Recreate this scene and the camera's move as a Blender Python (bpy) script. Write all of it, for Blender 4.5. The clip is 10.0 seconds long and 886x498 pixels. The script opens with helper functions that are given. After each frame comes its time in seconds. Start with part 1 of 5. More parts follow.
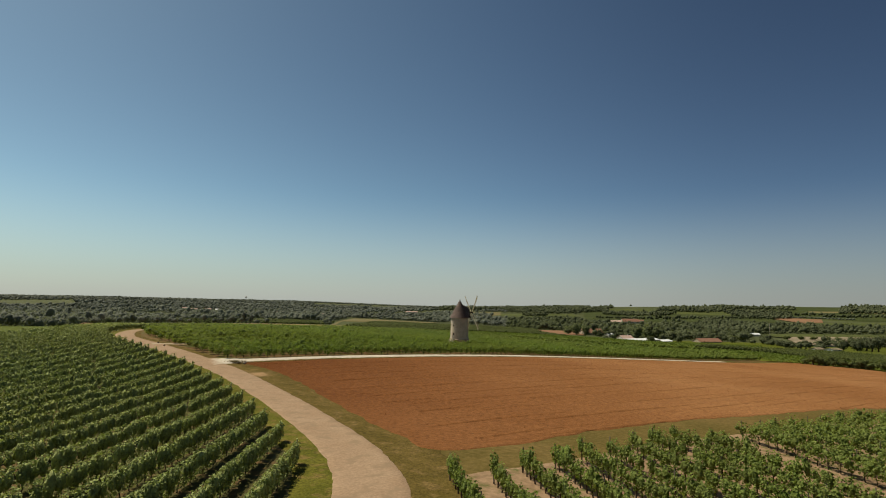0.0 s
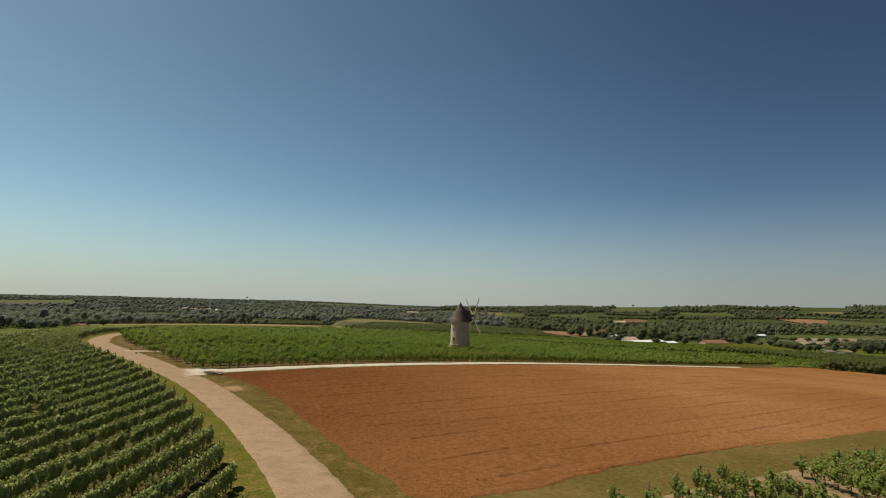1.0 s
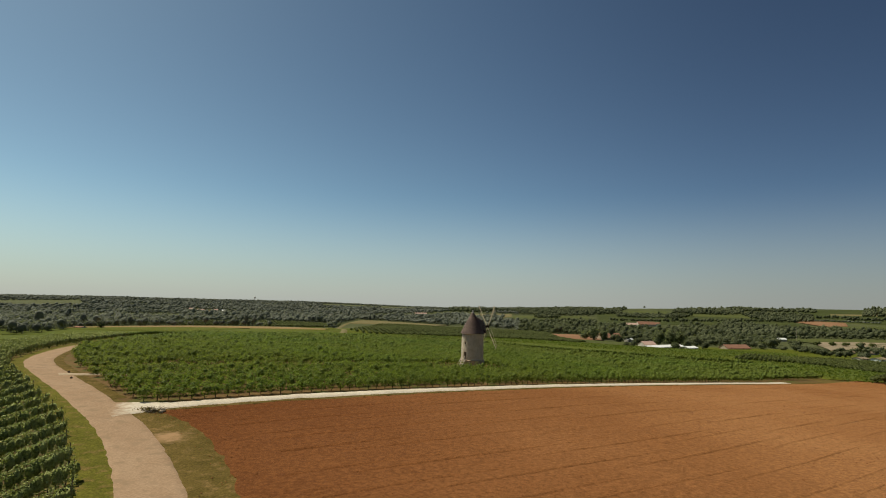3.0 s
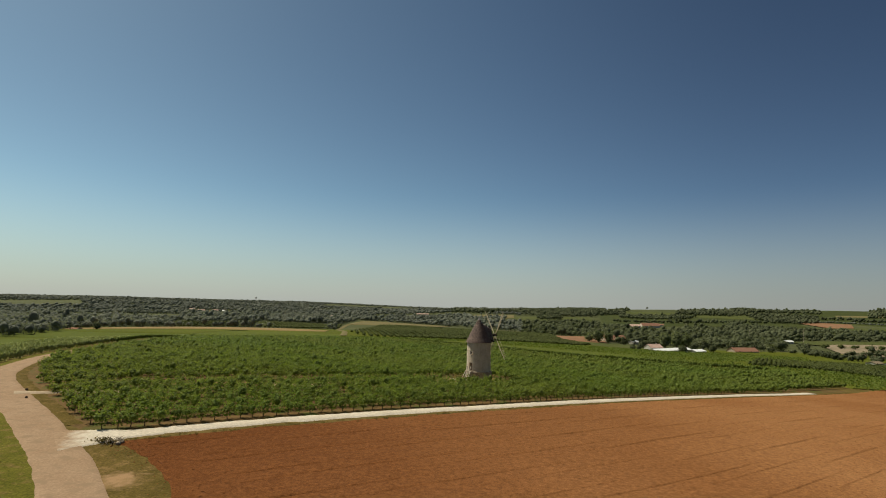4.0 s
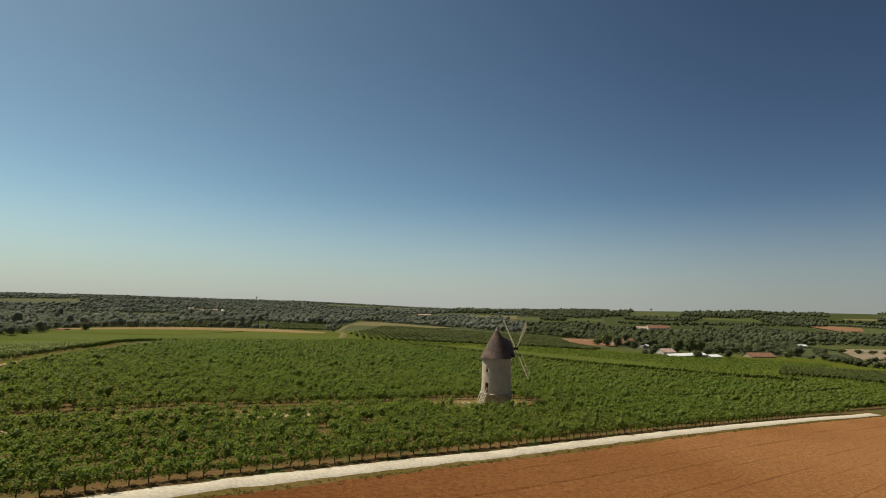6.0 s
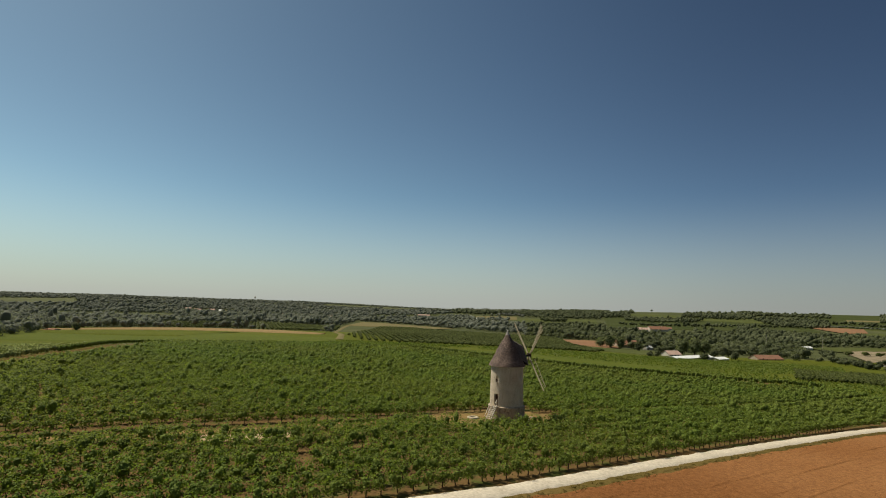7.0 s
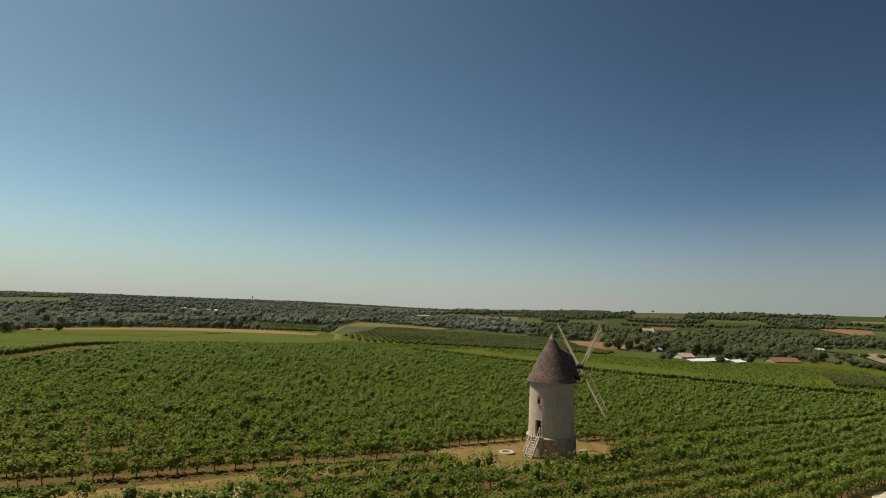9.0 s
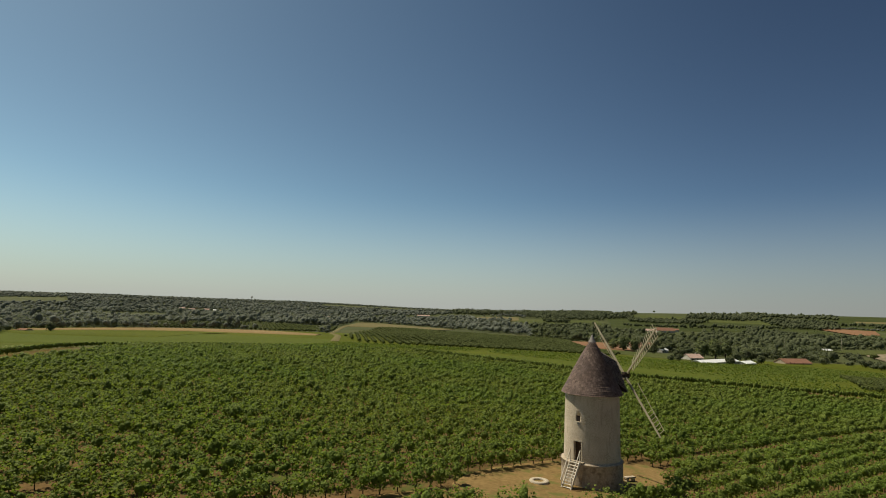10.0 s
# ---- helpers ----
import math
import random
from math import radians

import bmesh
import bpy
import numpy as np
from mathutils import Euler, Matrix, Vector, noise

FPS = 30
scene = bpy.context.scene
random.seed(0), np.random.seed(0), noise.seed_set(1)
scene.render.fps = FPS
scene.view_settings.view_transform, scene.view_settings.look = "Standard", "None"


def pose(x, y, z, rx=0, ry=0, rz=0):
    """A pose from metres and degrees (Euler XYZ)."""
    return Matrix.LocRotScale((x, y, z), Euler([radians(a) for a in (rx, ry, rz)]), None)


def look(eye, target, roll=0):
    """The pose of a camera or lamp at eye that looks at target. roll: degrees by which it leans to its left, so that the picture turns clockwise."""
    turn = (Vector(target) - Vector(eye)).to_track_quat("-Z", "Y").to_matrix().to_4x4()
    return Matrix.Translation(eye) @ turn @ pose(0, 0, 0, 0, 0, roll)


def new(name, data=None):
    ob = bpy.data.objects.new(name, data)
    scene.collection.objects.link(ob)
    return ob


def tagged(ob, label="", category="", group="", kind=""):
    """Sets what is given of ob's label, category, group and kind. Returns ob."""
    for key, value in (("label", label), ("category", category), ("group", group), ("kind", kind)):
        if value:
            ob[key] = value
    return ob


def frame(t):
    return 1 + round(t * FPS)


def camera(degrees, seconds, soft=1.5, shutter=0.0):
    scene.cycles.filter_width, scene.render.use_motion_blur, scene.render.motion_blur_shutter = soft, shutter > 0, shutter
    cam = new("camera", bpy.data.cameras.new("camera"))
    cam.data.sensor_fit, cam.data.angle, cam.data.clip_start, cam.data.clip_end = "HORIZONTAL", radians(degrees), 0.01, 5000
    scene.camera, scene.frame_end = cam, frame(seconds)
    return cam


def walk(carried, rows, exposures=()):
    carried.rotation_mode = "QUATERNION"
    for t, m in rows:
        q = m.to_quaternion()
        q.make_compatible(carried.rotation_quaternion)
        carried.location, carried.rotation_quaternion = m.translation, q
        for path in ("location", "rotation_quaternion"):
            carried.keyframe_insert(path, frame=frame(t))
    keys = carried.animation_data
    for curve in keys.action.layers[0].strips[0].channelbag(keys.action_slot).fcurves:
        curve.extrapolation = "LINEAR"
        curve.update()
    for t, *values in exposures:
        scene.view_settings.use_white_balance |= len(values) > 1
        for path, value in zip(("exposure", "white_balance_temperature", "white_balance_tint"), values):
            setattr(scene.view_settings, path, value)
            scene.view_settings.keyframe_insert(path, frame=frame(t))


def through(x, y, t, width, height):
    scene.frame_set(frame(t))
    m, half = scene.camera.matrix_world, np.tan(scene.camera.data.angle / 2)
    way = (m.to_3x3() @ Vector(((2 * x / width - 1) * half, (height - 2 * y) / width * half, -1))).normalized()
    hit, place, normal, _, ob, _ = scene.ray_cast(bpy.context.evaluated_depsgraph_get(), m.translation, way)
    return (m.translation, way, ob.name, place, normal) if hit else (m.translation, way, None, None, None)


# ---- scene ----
# seconds, x, y, z, heading, upward tilt, lean to the left
PATH = [
    (0, 0.00, 0.00, 11.66, -0.00, 6.01, 0.95),
    (0.5, 0.39, 4.86, 12.08, 0.03, 6.01, 0.94),
    (1, 0.56, 9.86, 12.46, 0.17, 6.01, 0.99),
    (1.5, 0.57, 15.13, 12.78, 0.39, 6.01, 1.01),
    (2, 0.59, 20.49, 13.22, 0.64, 6.02, 1.04),
    (2.5, 0.50, 25.77, 13.81, 0.89, 6.03, 1.08),
    (4, -0.43, 40.49, 15.87, 1.25, 6.06, 1.24),
    (4.5, -0.81, 45.85, 16.44, 1.30, 6.07, 1.31),
    (5, -1.35, 51.03, 16.79, 1.35, 6.06, 1.39),
    (5.5, -1.93, 56.15, 16.99, 1.42, 6.06, 1.46),
    (7, -3.35, 73.06, 17.19, 1.39, 6.12, 1.68),
    (7.5, -4.07, 78.67, 17.11, 1.37, 6.12, 1.69),
    (8, -4.86, 84.24, 16.93, 1.34, 6.12, 1.70),
    (8.5, -5.71, 89.90, 16.72, 1.29, 6.16, 1.74),
    (9, -6.59, 95.55, 16.47, 1.26, 6.18, 1.79),
    (9.5, -7.49, 101.20, 16.25, 1.26, 6.19, 1.82),
    (10, -8.41, 107.10, 16.01, 1.26, 6.20, 1.81),
]


def drone(x, y, z, heading, tilt, lean):
    h, p = radians(heading), radians(tilt)
    ahead = Vector((-math.sin(h) * math.cos(p), math.cos(h) * math.cos(p), math.sin(p)))
    eye = Vector((x, y, z))
    return look(eye, eye + ahead * 10, lean)


cam = camera(78.0, 10.0, soft=1.0)
walk(cam, [(r[0], drone(*r[1:])) for r in PATH], [(0, 0.0, 6850, 5.0), (10, 0.0, 6850, 5.0)])

# ---- light ----
SUN_AZ, SUN_EL = radians(-63), radians(57)
world = bpy.data.worlds.new("sky")
scene.world = world
world.use_nodes = True
wn, wl = world.node_tree.nodes, world.node_tree.links
sky = wn.new("ShaderNodeTexSky")
sky.sky_type = "NISHITA"
sky.sun_disc = False
sky.sun_elevation, sky.sun_rotation = SUN_EL, SUN_AZ
sky.altitude, sky.air_density, sky.dust_density, sky.ozone_density = 100, 0.75, 0.9, 1.0
background = wn["Background"]
richer = wn.new("ShaderNodeGamma")
richer.inputs["Gamma"].default_value = 1.6
paler, warmer = wn.new("ShaderNodeHueSaturation"), wn.new("ShaderNodeMix")
paler.inputs["Saturation"].default_value = 0.8
warmer.data_type, warmer.blend_type = "RGBA", "MULTIPLY"
warmer.inputs[0].default_value = 1.0
warmer.inputs[7].default_value = (0.91, 1, 0.915, 1)
wl.new(sky.outputs["Color"], paler.inputs["Color"])
wl.new(paler.outputs["Color"], richer.inputs["Color"])
wl.new(richer.outputs["Color"], warmer.inputs[6])
# grey summer haze that thins out above the horizon all round
SKY_STRENGTH = 0.0325
where, parts, thin, haze = wn.new("ShaderNodeTexCoord"), wn.new("ShaderNodeSeparateXYZ"), wn.new("ShaderNodeMapRange"), wn.new("ShaderNodeMix")
thin.interpolation_type = "SMOOTHSTEP"
thin.inputs["From Min"].default_value, thin.inputs["From Max"].default_value = -0.06, 0.21
thin.inputs["To Min"].default_value, thin.inputs["To Max"].default_value = 0.96, 0.0
haze.data_type = "RGBA"
haze.inputs[7].default_value = (0.462 / SKY_STRENGTH, 0.48 / SKY_STRENGTH, 0.488 / SKY_STRENGTH, 1)
wl.new(where.outputs["Generated"], parts.inputs[0])
wl.new(parts.outputs["Z"], thin.inputs["Value"])
wl.new(thin.outputs[0], haze.inputs[0])
# the clear sky deepens with the turn away from the sun, and the haze dims with it
sunward, turned_off, span, deep, dimmed, level = wn.new("ShaderNodeVectorMath"), wn.new("ShaderNodeValToRGB"), wn.new("ShaderNodeMapRange"), wn.new("ShaderNodeMix"), wn.new("ShaderNodeMix"), wn.new("ShaderNodeRGBToBW")
sunward.operation = "DOT_PRODUCT"
sunward.inputs[1].default_value = (math.sin(SUN_AZ), math.cos(SUN_AZ), 0)
span.inputs["From Min"].default_value, span.inputs["From Max"].default_value = -0.5, 1.0
stops = turned_off.color_ramp
stops.interpolation = "B_SPLINE"
while len(stops.elements) < 5:
    stops.elements.new(0.5)
for stop, (place, shade) in zip(stops.elements, ((0.08, (0.62, 0.655, 0.75)), (0.32, (0.71, 0.755, 0.835)), (0.5, (0.86, 0.915, 0.95)), (0.64, (0.91, 0.97, 0.97)), (0.92, (0.93, 0.985, 0.925)))):
    stop.position, stop.color = place, (*shade, 1)
for node in (deep, dimmed):
    node.data_type, node.blend_type = "RGBA", "MULTIPLY"
    node.inputs[0].default_value = 1.0
dimmed.inputs[6].default_value = haze.inputs[7].default_value
wl.new(where.outputs["Generated"], sunward.inputs[0])
wl.new(sunward.outputs["Value"], span.inputs["Value"])
wl.new(span.outputs[0], turned_off.inputs["Fac"])
wl.new(turned_off.outputs["Color"], level.inputs["Color"])
wl.new(warmer.outputs[2], deep.inputs[6])
wl.new(turned_off.outputs["Color"], deep.inputs[7])
wl.new(level.outputs["Val"], dimmed.inputs[7])
wl.new(deep.outputs[2], haze.inputs[6])
wl.new(dimmed.outputs[2], haze.inputs[7])
wl.new(haze.outputs[2], background.inputs["Color"])
background.inputs["Strength"].default_value = SKY_STRENGTH
sun_data = bpy.data.lights.new("sun", "SUN")
sun_data.energy, sun_data.angle, sun_data.color = 4.9, radians(0.5), (1.0, 0.93, 0.82)
sun = new("sun", sun_data)
toward = Vector((math.sin(SUN_AZ) * math.cos(SUN_EL), math.cos(SUN_AZ) * math.cos(SUN_EL), math.sin(SUN_EL)))
sun.matrix_world = look(toward * 100, (0, 0, 0))


# ---- materials ----
def tree_of(name):
    m = bpy.data.materials.new(name)
    m.use_nodes = True
    nt = m.node_tree
    return m, nt.nodes, nt.links, nt.nodes["Principled BSDF"]


def noise_at(n, l, scale, detail=4.0, stretch=(1, 1, 1), turn=0.0):
    geo = n.new("ShaderNodeNewGeometry")
    mp = n.new("ShaderNodeMapping")
    mp.inputs["Scale"].default_value = stretch
    mp.inputs["Rotation"].default_value = (0, 0, turn)
    tx = n.new("ShaderNodeTexNoise")
    tx.inputs["Scale"].default_value, tx.inputs["Detail"].default_value = scale, detail
    l.new(geo.outputs["Position"], mp.inputs["Vector"])
    l.new(mp.outputs["Vector"], tx.inputs["Vector"])
    return tx.outputs["Fac"]


def ramp(n, l, fac, stops):
    r = n.new("ShaderNodeValToRGB")
    e = r.color_ramp.elements
    while len(e) < len(stops):
        e.new(0.5)
    for k, (pos, col) in enumerate(stops):
        e[k].position, e[k].color = pos, (*col, 1)
    l.new(fac, r.inputs["Fac"])
    return r.outputs["Color"]


def mixed(n, l, fac, a, b, how="MIX"):
    mx = n.new("ShaderNodeMix")
    mx.data_type, mx.blend_type = "RGBA", how
    for value, slot in ((fac, 0), (a, 6), (b, 7)):
        if isinstance(value, (int, float)):
            mx.inputs[slot].default_value = value
        elif isinstance(value, tuple):
            mx.inputs[slot].default_value = (*value, 1)
        else:
            l.new(value, mx.inputs[slot])
    return mx.outputs[2]


def bumped(n, l, bsdf, height, strength, distance):
    b = n.new("ShaderNodeBump")
    b.inputs["Strength"].default_value, b.inputs["Distance"].default_value = strength, distance
    l.new(height, b.inputs["Height"])
    l.new(b.outputs["Normal"], bsdf.inputs["Normal"])


def surface(name, dark, light, coarse, fine, rough=0.9, bump=0.4, depth=0.05, spot=None, stretch=(1, 1, 1), turn=0.0, metal=0.0, amount=0.5):
    """Two colours mixed by a broad and a fine grain, with stains of a third colour."""
    m, n, l, bsdf = tree_of(name)
    broad = noise_at(n, l, coarse, 5, stretch, turn)
    grain = noise_at(n, l, fine, 3, stretch, turn)
    col = ramp(n, l, broad, [(0.32, dark), (0.68, light)])
    grained = ramp(n, l, grain, [(0.25, tuple(0.62 * c for c in dark)), (0.75, tuple(min(1.0, 1.18 * c) for c in light))])
    col = mixed(n, l, amount, col, grained)
    if spot:
        where = ramp(n, l, noise_at(n, l, coarse * 2.7, 6), [(0.52, (0, 0, 0)), (0.66, (1, 1, 1))])
        col = mixed(n, l, where, col, spot)
    l.new(col, bsdf.inputs["Base Color"])
    bsdf.inputs["Roughness"].default_value, bsdf.inputs["Metallic"].default_value = rough, metal
    bsdf.inputs["Specular IOR Level"].default_value = 0.04
    if bump:
        bumped(n, l, bsdf, grain, bump, depth)
    return m


def foliage(name, dark, mid, light, through=0.3, patch=0.02, tint=None, rough=0.62, clump=0.0, relief=0.0):
    """Leaves: each one its own shade, with broad patches over the field."""
    m, n, l, bsdf = tree_of(name)
    geo = n.new("ShaderNodeNewGeometry")
    col = ramp(n, l, geo.outputs["Random Per Island"], [(0.0, dark), (0.5, mid), (1.0, light)])
    broad = noise_at(n, l, patch, 4)
    col = mixed(n, l, ramp(n, l, broad, [(0.35, (0, 0, 0)), (0.7, (0.55, 0.55, 0.55))]), col, tint or light)
    l.new(col, bsdf.inputs["Base Color"])
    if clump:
        # clump noise scales the leaf colour, darker in its lows and lighter in its highs
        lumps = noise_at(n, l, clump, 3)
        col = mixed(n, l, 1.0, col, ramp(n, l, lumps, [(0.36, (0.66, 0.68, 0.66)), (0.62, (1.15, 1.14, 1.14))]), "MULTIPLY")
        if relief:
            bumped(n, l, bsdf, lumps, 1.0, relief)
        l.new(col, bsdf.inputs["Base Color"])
    bsdf.inputs["Roughness"].default_value = rough
    bsdf.inputs["Specular IOR Level"].default_value = 0.1
    leaf = n.new("ShaderNodeBsdfTranslucent")
    l.new(mixed(n, l, 1.0, col, (1.25, 1.3, 0.75), "MULTIPLY"), leaf.inputs["Color"])
    both = n.new("ShaderNodeMixShader")
    both.inputs[0].default_value = through
    out = n["Material Output"]
    l.new(bsdf.outputs[0], both.inputs[1])
    l.new(leaf.outputs[0], both.inputs[2])
    l.new(both.outputs[0], out.inputs["Surface"])
    return m



def meadow(name):
    """Dry grass on the near hill that gives way to greener meadow in the valley."""
    m, n, l, bsdf = tree_of(name)
    broad, grain, far_noise = noise_at(n, l, 0.11, 5), noise_at(n, l, 2.2, 4), noise_at(n, l, 0.012, 5)
    near = ramp(n, l, broad, [(0.3, (0.082, 0.062, 0.014)), (0.5, (0.118, 0.082, 0.021)), (0.72, (0.172, 0.108, 0.038))])
    near = mixed(n, l, 0.4, near, ramp(n, l, grain, [(0.3, (0.052, 0.045, 0.012)), (0.7, (0.19, 0.135, 0.05))]))
    far = ramp(n, l, far_noise, [(0.3, (0.055, 0.062, 0.026)), (0.6, (0.08, 0.087, 0.036)), (0.8, (0.13, 0.115, 0.05))])
    geo, sep, rng_node = n.new("ShaderNodeNewGeometry"), n.new("ShaderNodeSeparateXYZ"), n.new("ShaderNodeMapRange")
    rng_node.inputs["From Min"].default_value, rng_node.inputs["From Max"].default_value = 250, 340
    l.new(geo.outputs["Position"], sep.inputs[0])
    l.new(sep.outputs["Y"], rng_node.inputs["Value"])
    l.new(mixed(n, l, rng_node.outputs[0], near, far), bsdf.inputs["Base Color"])
    bsdf.inputs["Roughness"].default_value = 0.95
    bsdf.inputs["Specular IOR Level"].default_value = 0.04
    bumped(n, l, bsdf, grain, 0.7, 0.15)
    return m


def red_soil(name):
    """Ploughed clay: dark and red on the mill's side, paler and sandier towards the east."""
    m, n, l, bsdf = tree_of(name)
    grain, lumps, broad = noise_at(n, l, 7.0, 5), noise_at(n, l, 2.0, 4), noise_at(n, l, 0.03, 4)
    geo, sep, rng_node = n.new("ShaderNodeNewGeometry"), n.new("ShaderNodeSeparateXYZ"), n.new("ShaderNodeMapRange")
    rng_node.inputs["From Min"].default_value, rng_node.inputs["From Max"].default_value = -30, 45
    l.new(geo.outputs["Position"], sep.inputs[0])
    l.new(sep.outputs["X"], rng_node.inputs["Value"])
    west = ramp(n, l, broad, [(0.35, (0.134, 0.047, 0.014)), (0.7, (0.17, 0.062, 0.019))])
    east = ramp(n, l, broad, [(0.35, (0.275, 0.122, 0.045)), (0.7, (0.345, 0.166, 0.068))])
    col = mixed(n, l, rng_node.outputs[0], west, east)
    col = mixed(n, l, 1.0, col, ramp(n, l, lumps, [(0.3, (0.72, 0.70, 0.68)), (0.7, (1.12, 1.12, 1.1))]), "MULTIPLY")
    col = mixed(n, l, 1.0, col, ramp(n, l, grain, [(0.3, (0.7, 0.68, 0.66)), (0.72, (1.22, 1.22, 1.2))]), "MULTIPLY")
    l.new(col, bsdf.inputs["Base Color"])
    bsdf.inputs["Roughness"].default_value = 0.95
    bsdf.inputs["Specular IOR Level"].default_value = 0.04
    bumped(n, l, bsdf, mixed(n, l, 0.6, lumps, grain), 1.0, 0.25)
    return m


def far_rows(name, dark, light, gap, turn):
    """Vine rows too far off to tell apart: stripes of leaf and earth with broad patches."""
    m, n, l, bsdf = tree_of(name)
    broad, grain = noise_at(n, l, 0.012, 5), noise_at(n, l, 0.5, 4)
    geo, mp, wave = n.new("ShaderNodeNewGeometry"), n.new("ShaderNodeMapping"), n.new("ShaderNodeTexWave")
    mp.inputs["Rotation"].default_value = (0, 0, turn)
    wave.inputs["Scale"].default_value, wave.inputs["Distortion"].default_value, wave.inputs["Detail"].default_value = 0.314 / gap, 1.2, 3
    l.new(geo.outputs["Position"], mp.inputs["Vector"])
    l.new(mp.outputs["Vector"], wave.inputs["Vector"])
    col = ramp(n, l, broad, [(0.3, dark), (0.7, light)])
    col = mixed(n, l, 1.0, col, ramp(n, l, grain, [(0.3, (0.7, 0.7, 0.65)), (0.7, (1.15, 1.15, 1.15))]), "MULTIPLY")
    col = mixed(n, l, 1.0, col, ramp(n, l, wave.outputs["Fac"], [(0.15, (0.9, 0.89, 0.87)), (0.6, (1.03, 1.03, 1.03))]), "MULTIPLY")
    l.new(col, bsdf.inputs["Base Color"])
    bsdf.inputs["Roughness"].default_value = 0.9
    bsdf.inputs["Specular IOR Level"].default_value = 0.04
    bumped(n, l, bsdf, mixed(n, l, 0.8, wave.outputs["Color"], grain), 0.5, 0.6)
    return m


def verge(name, dark, light, dry, bare_at=None):
    """Short grass with dry streaks, and one bare sandy patch."""
    m, n, l, bsdf = tree_of(name)
    broad, grain, spots = noise_at(n, l, 0.35, 5), noise_at(n, l, 5.0, 5), noise_at(n, l, 0.9, 5)
    col = ramp(n, l, broad, [(0.32, dark), (0.66, light)])
    col = mixed(n, l, ramp(n, l, spots, [(0.5, (0, 0, 0)), (0.72, (0.8, 0.8, 0.8))]), col, dry)
    col = mixed(n, l, 1.0, col, ramp(n, l, grain, [(0.3, (0.6, 0.6, 0.58)), (0.7, (1.25, 1.22, 1.2))]), "MULTIPLY")
    if bare_at:
        geo, away, ruffle = n.new("ShaderNodeNewGeometry"), n.new("ShaderNodeVectorMath"), n.new("ShaderNodeMath")
        away.operation = "DISTANCE"
        away.inputs[1].default_value = bare_at
        l.new(geo.outputs["Position"], away.inputs[0])
        ruffle.operation = "MULTIPLY_ADD"
        ruffle.inputs[1].default_value, ruffle.inputs[2].default_value = 0.2, -0.25
        l.new(away.outputs["Value"], ruffle.inputs[0])
        patch = n.new("ShaderNodeMath")
        l.new(ruffle.outputs[0], patch.inputs[0])
        l.new(spots, patch.inputs[1])
        col = mixed(n, l, ramp(n, l, patch.outputs[0], [(0.42, (0.85, 0.85, 0.85)), (0.75, (0, 0, 0))]), col, (0.34, 0.21, 0.11))
    l.new(col, bsdf.inputs["Base Color"])
    bsdf.inputs["Roughness"].default_value = 0.95
    bsdf.inputs["Specular IOR Level"].default_value = 0.04
    bumped(n, l, bsdf, grain, 0.8, 0.12)
    return m


GROUND = meadow("meadow_and_dry_grass")
RED_SOIL = red_soil("ploughed_red_soil")
VINE_SOIL = surface("vineyard_soil", (0.1, 0.062, 0.024), (0.16, 0.098, 0.04), 0.12, 2.5, bump=0.6, depth=0.06, spot=(0.075, 0.09, 0.022))
YOUNG_SOIL = surface("pale_stony_soil", (0.2, 0.125, 0.068), (0.31, 0.205, 0.12), 0.3, 2.5, bump=0.6, depth=0.06, spot=(0.11, 0.1, 0.035))
CLOD = surface("dry_clod_soil", (0.17, 0.065, 0.022), (0.25, 0.105, 0.038), 0.5, 6.0, bump=0)
LUSH_VERGE = verge("green_verge_grass", (0.088, 0.088, 0.012), (0.13, 0.12, 0.02), (0.2, 0.13, 0.05))
DRY_VERGE = verge("olive_verge_grass", (0.088, 0.065, 0.015), (0.128, 0.09, 0.025), (0.2, 0.13, 0.05), (-29.2, 88.8, 0.6))
WEEDY_SOIL = surface("weedy_soil", (0.05, 0.05, 0.017), (0.085, 0.075, 0.026), 0.3, 2.5, bump=0.6, depth=0.08, spot=(0.13, 0.08, 0.035))
ROAD = surface("dusty_road_chalk", (0.275, 0.177, 0.105), (0.345, 0.238, 0.15), 0.3, 5.0, bump=0.7, depth=0.03, amount=0.45, spot=(0.25, 0.172, 0.105))
CHALK = surface("white_chalk", (0.45, 0.385, 0.295), (0.6, 0.53, 0.42), 0.4, 3.0, bump=0.5, depth=0.03)


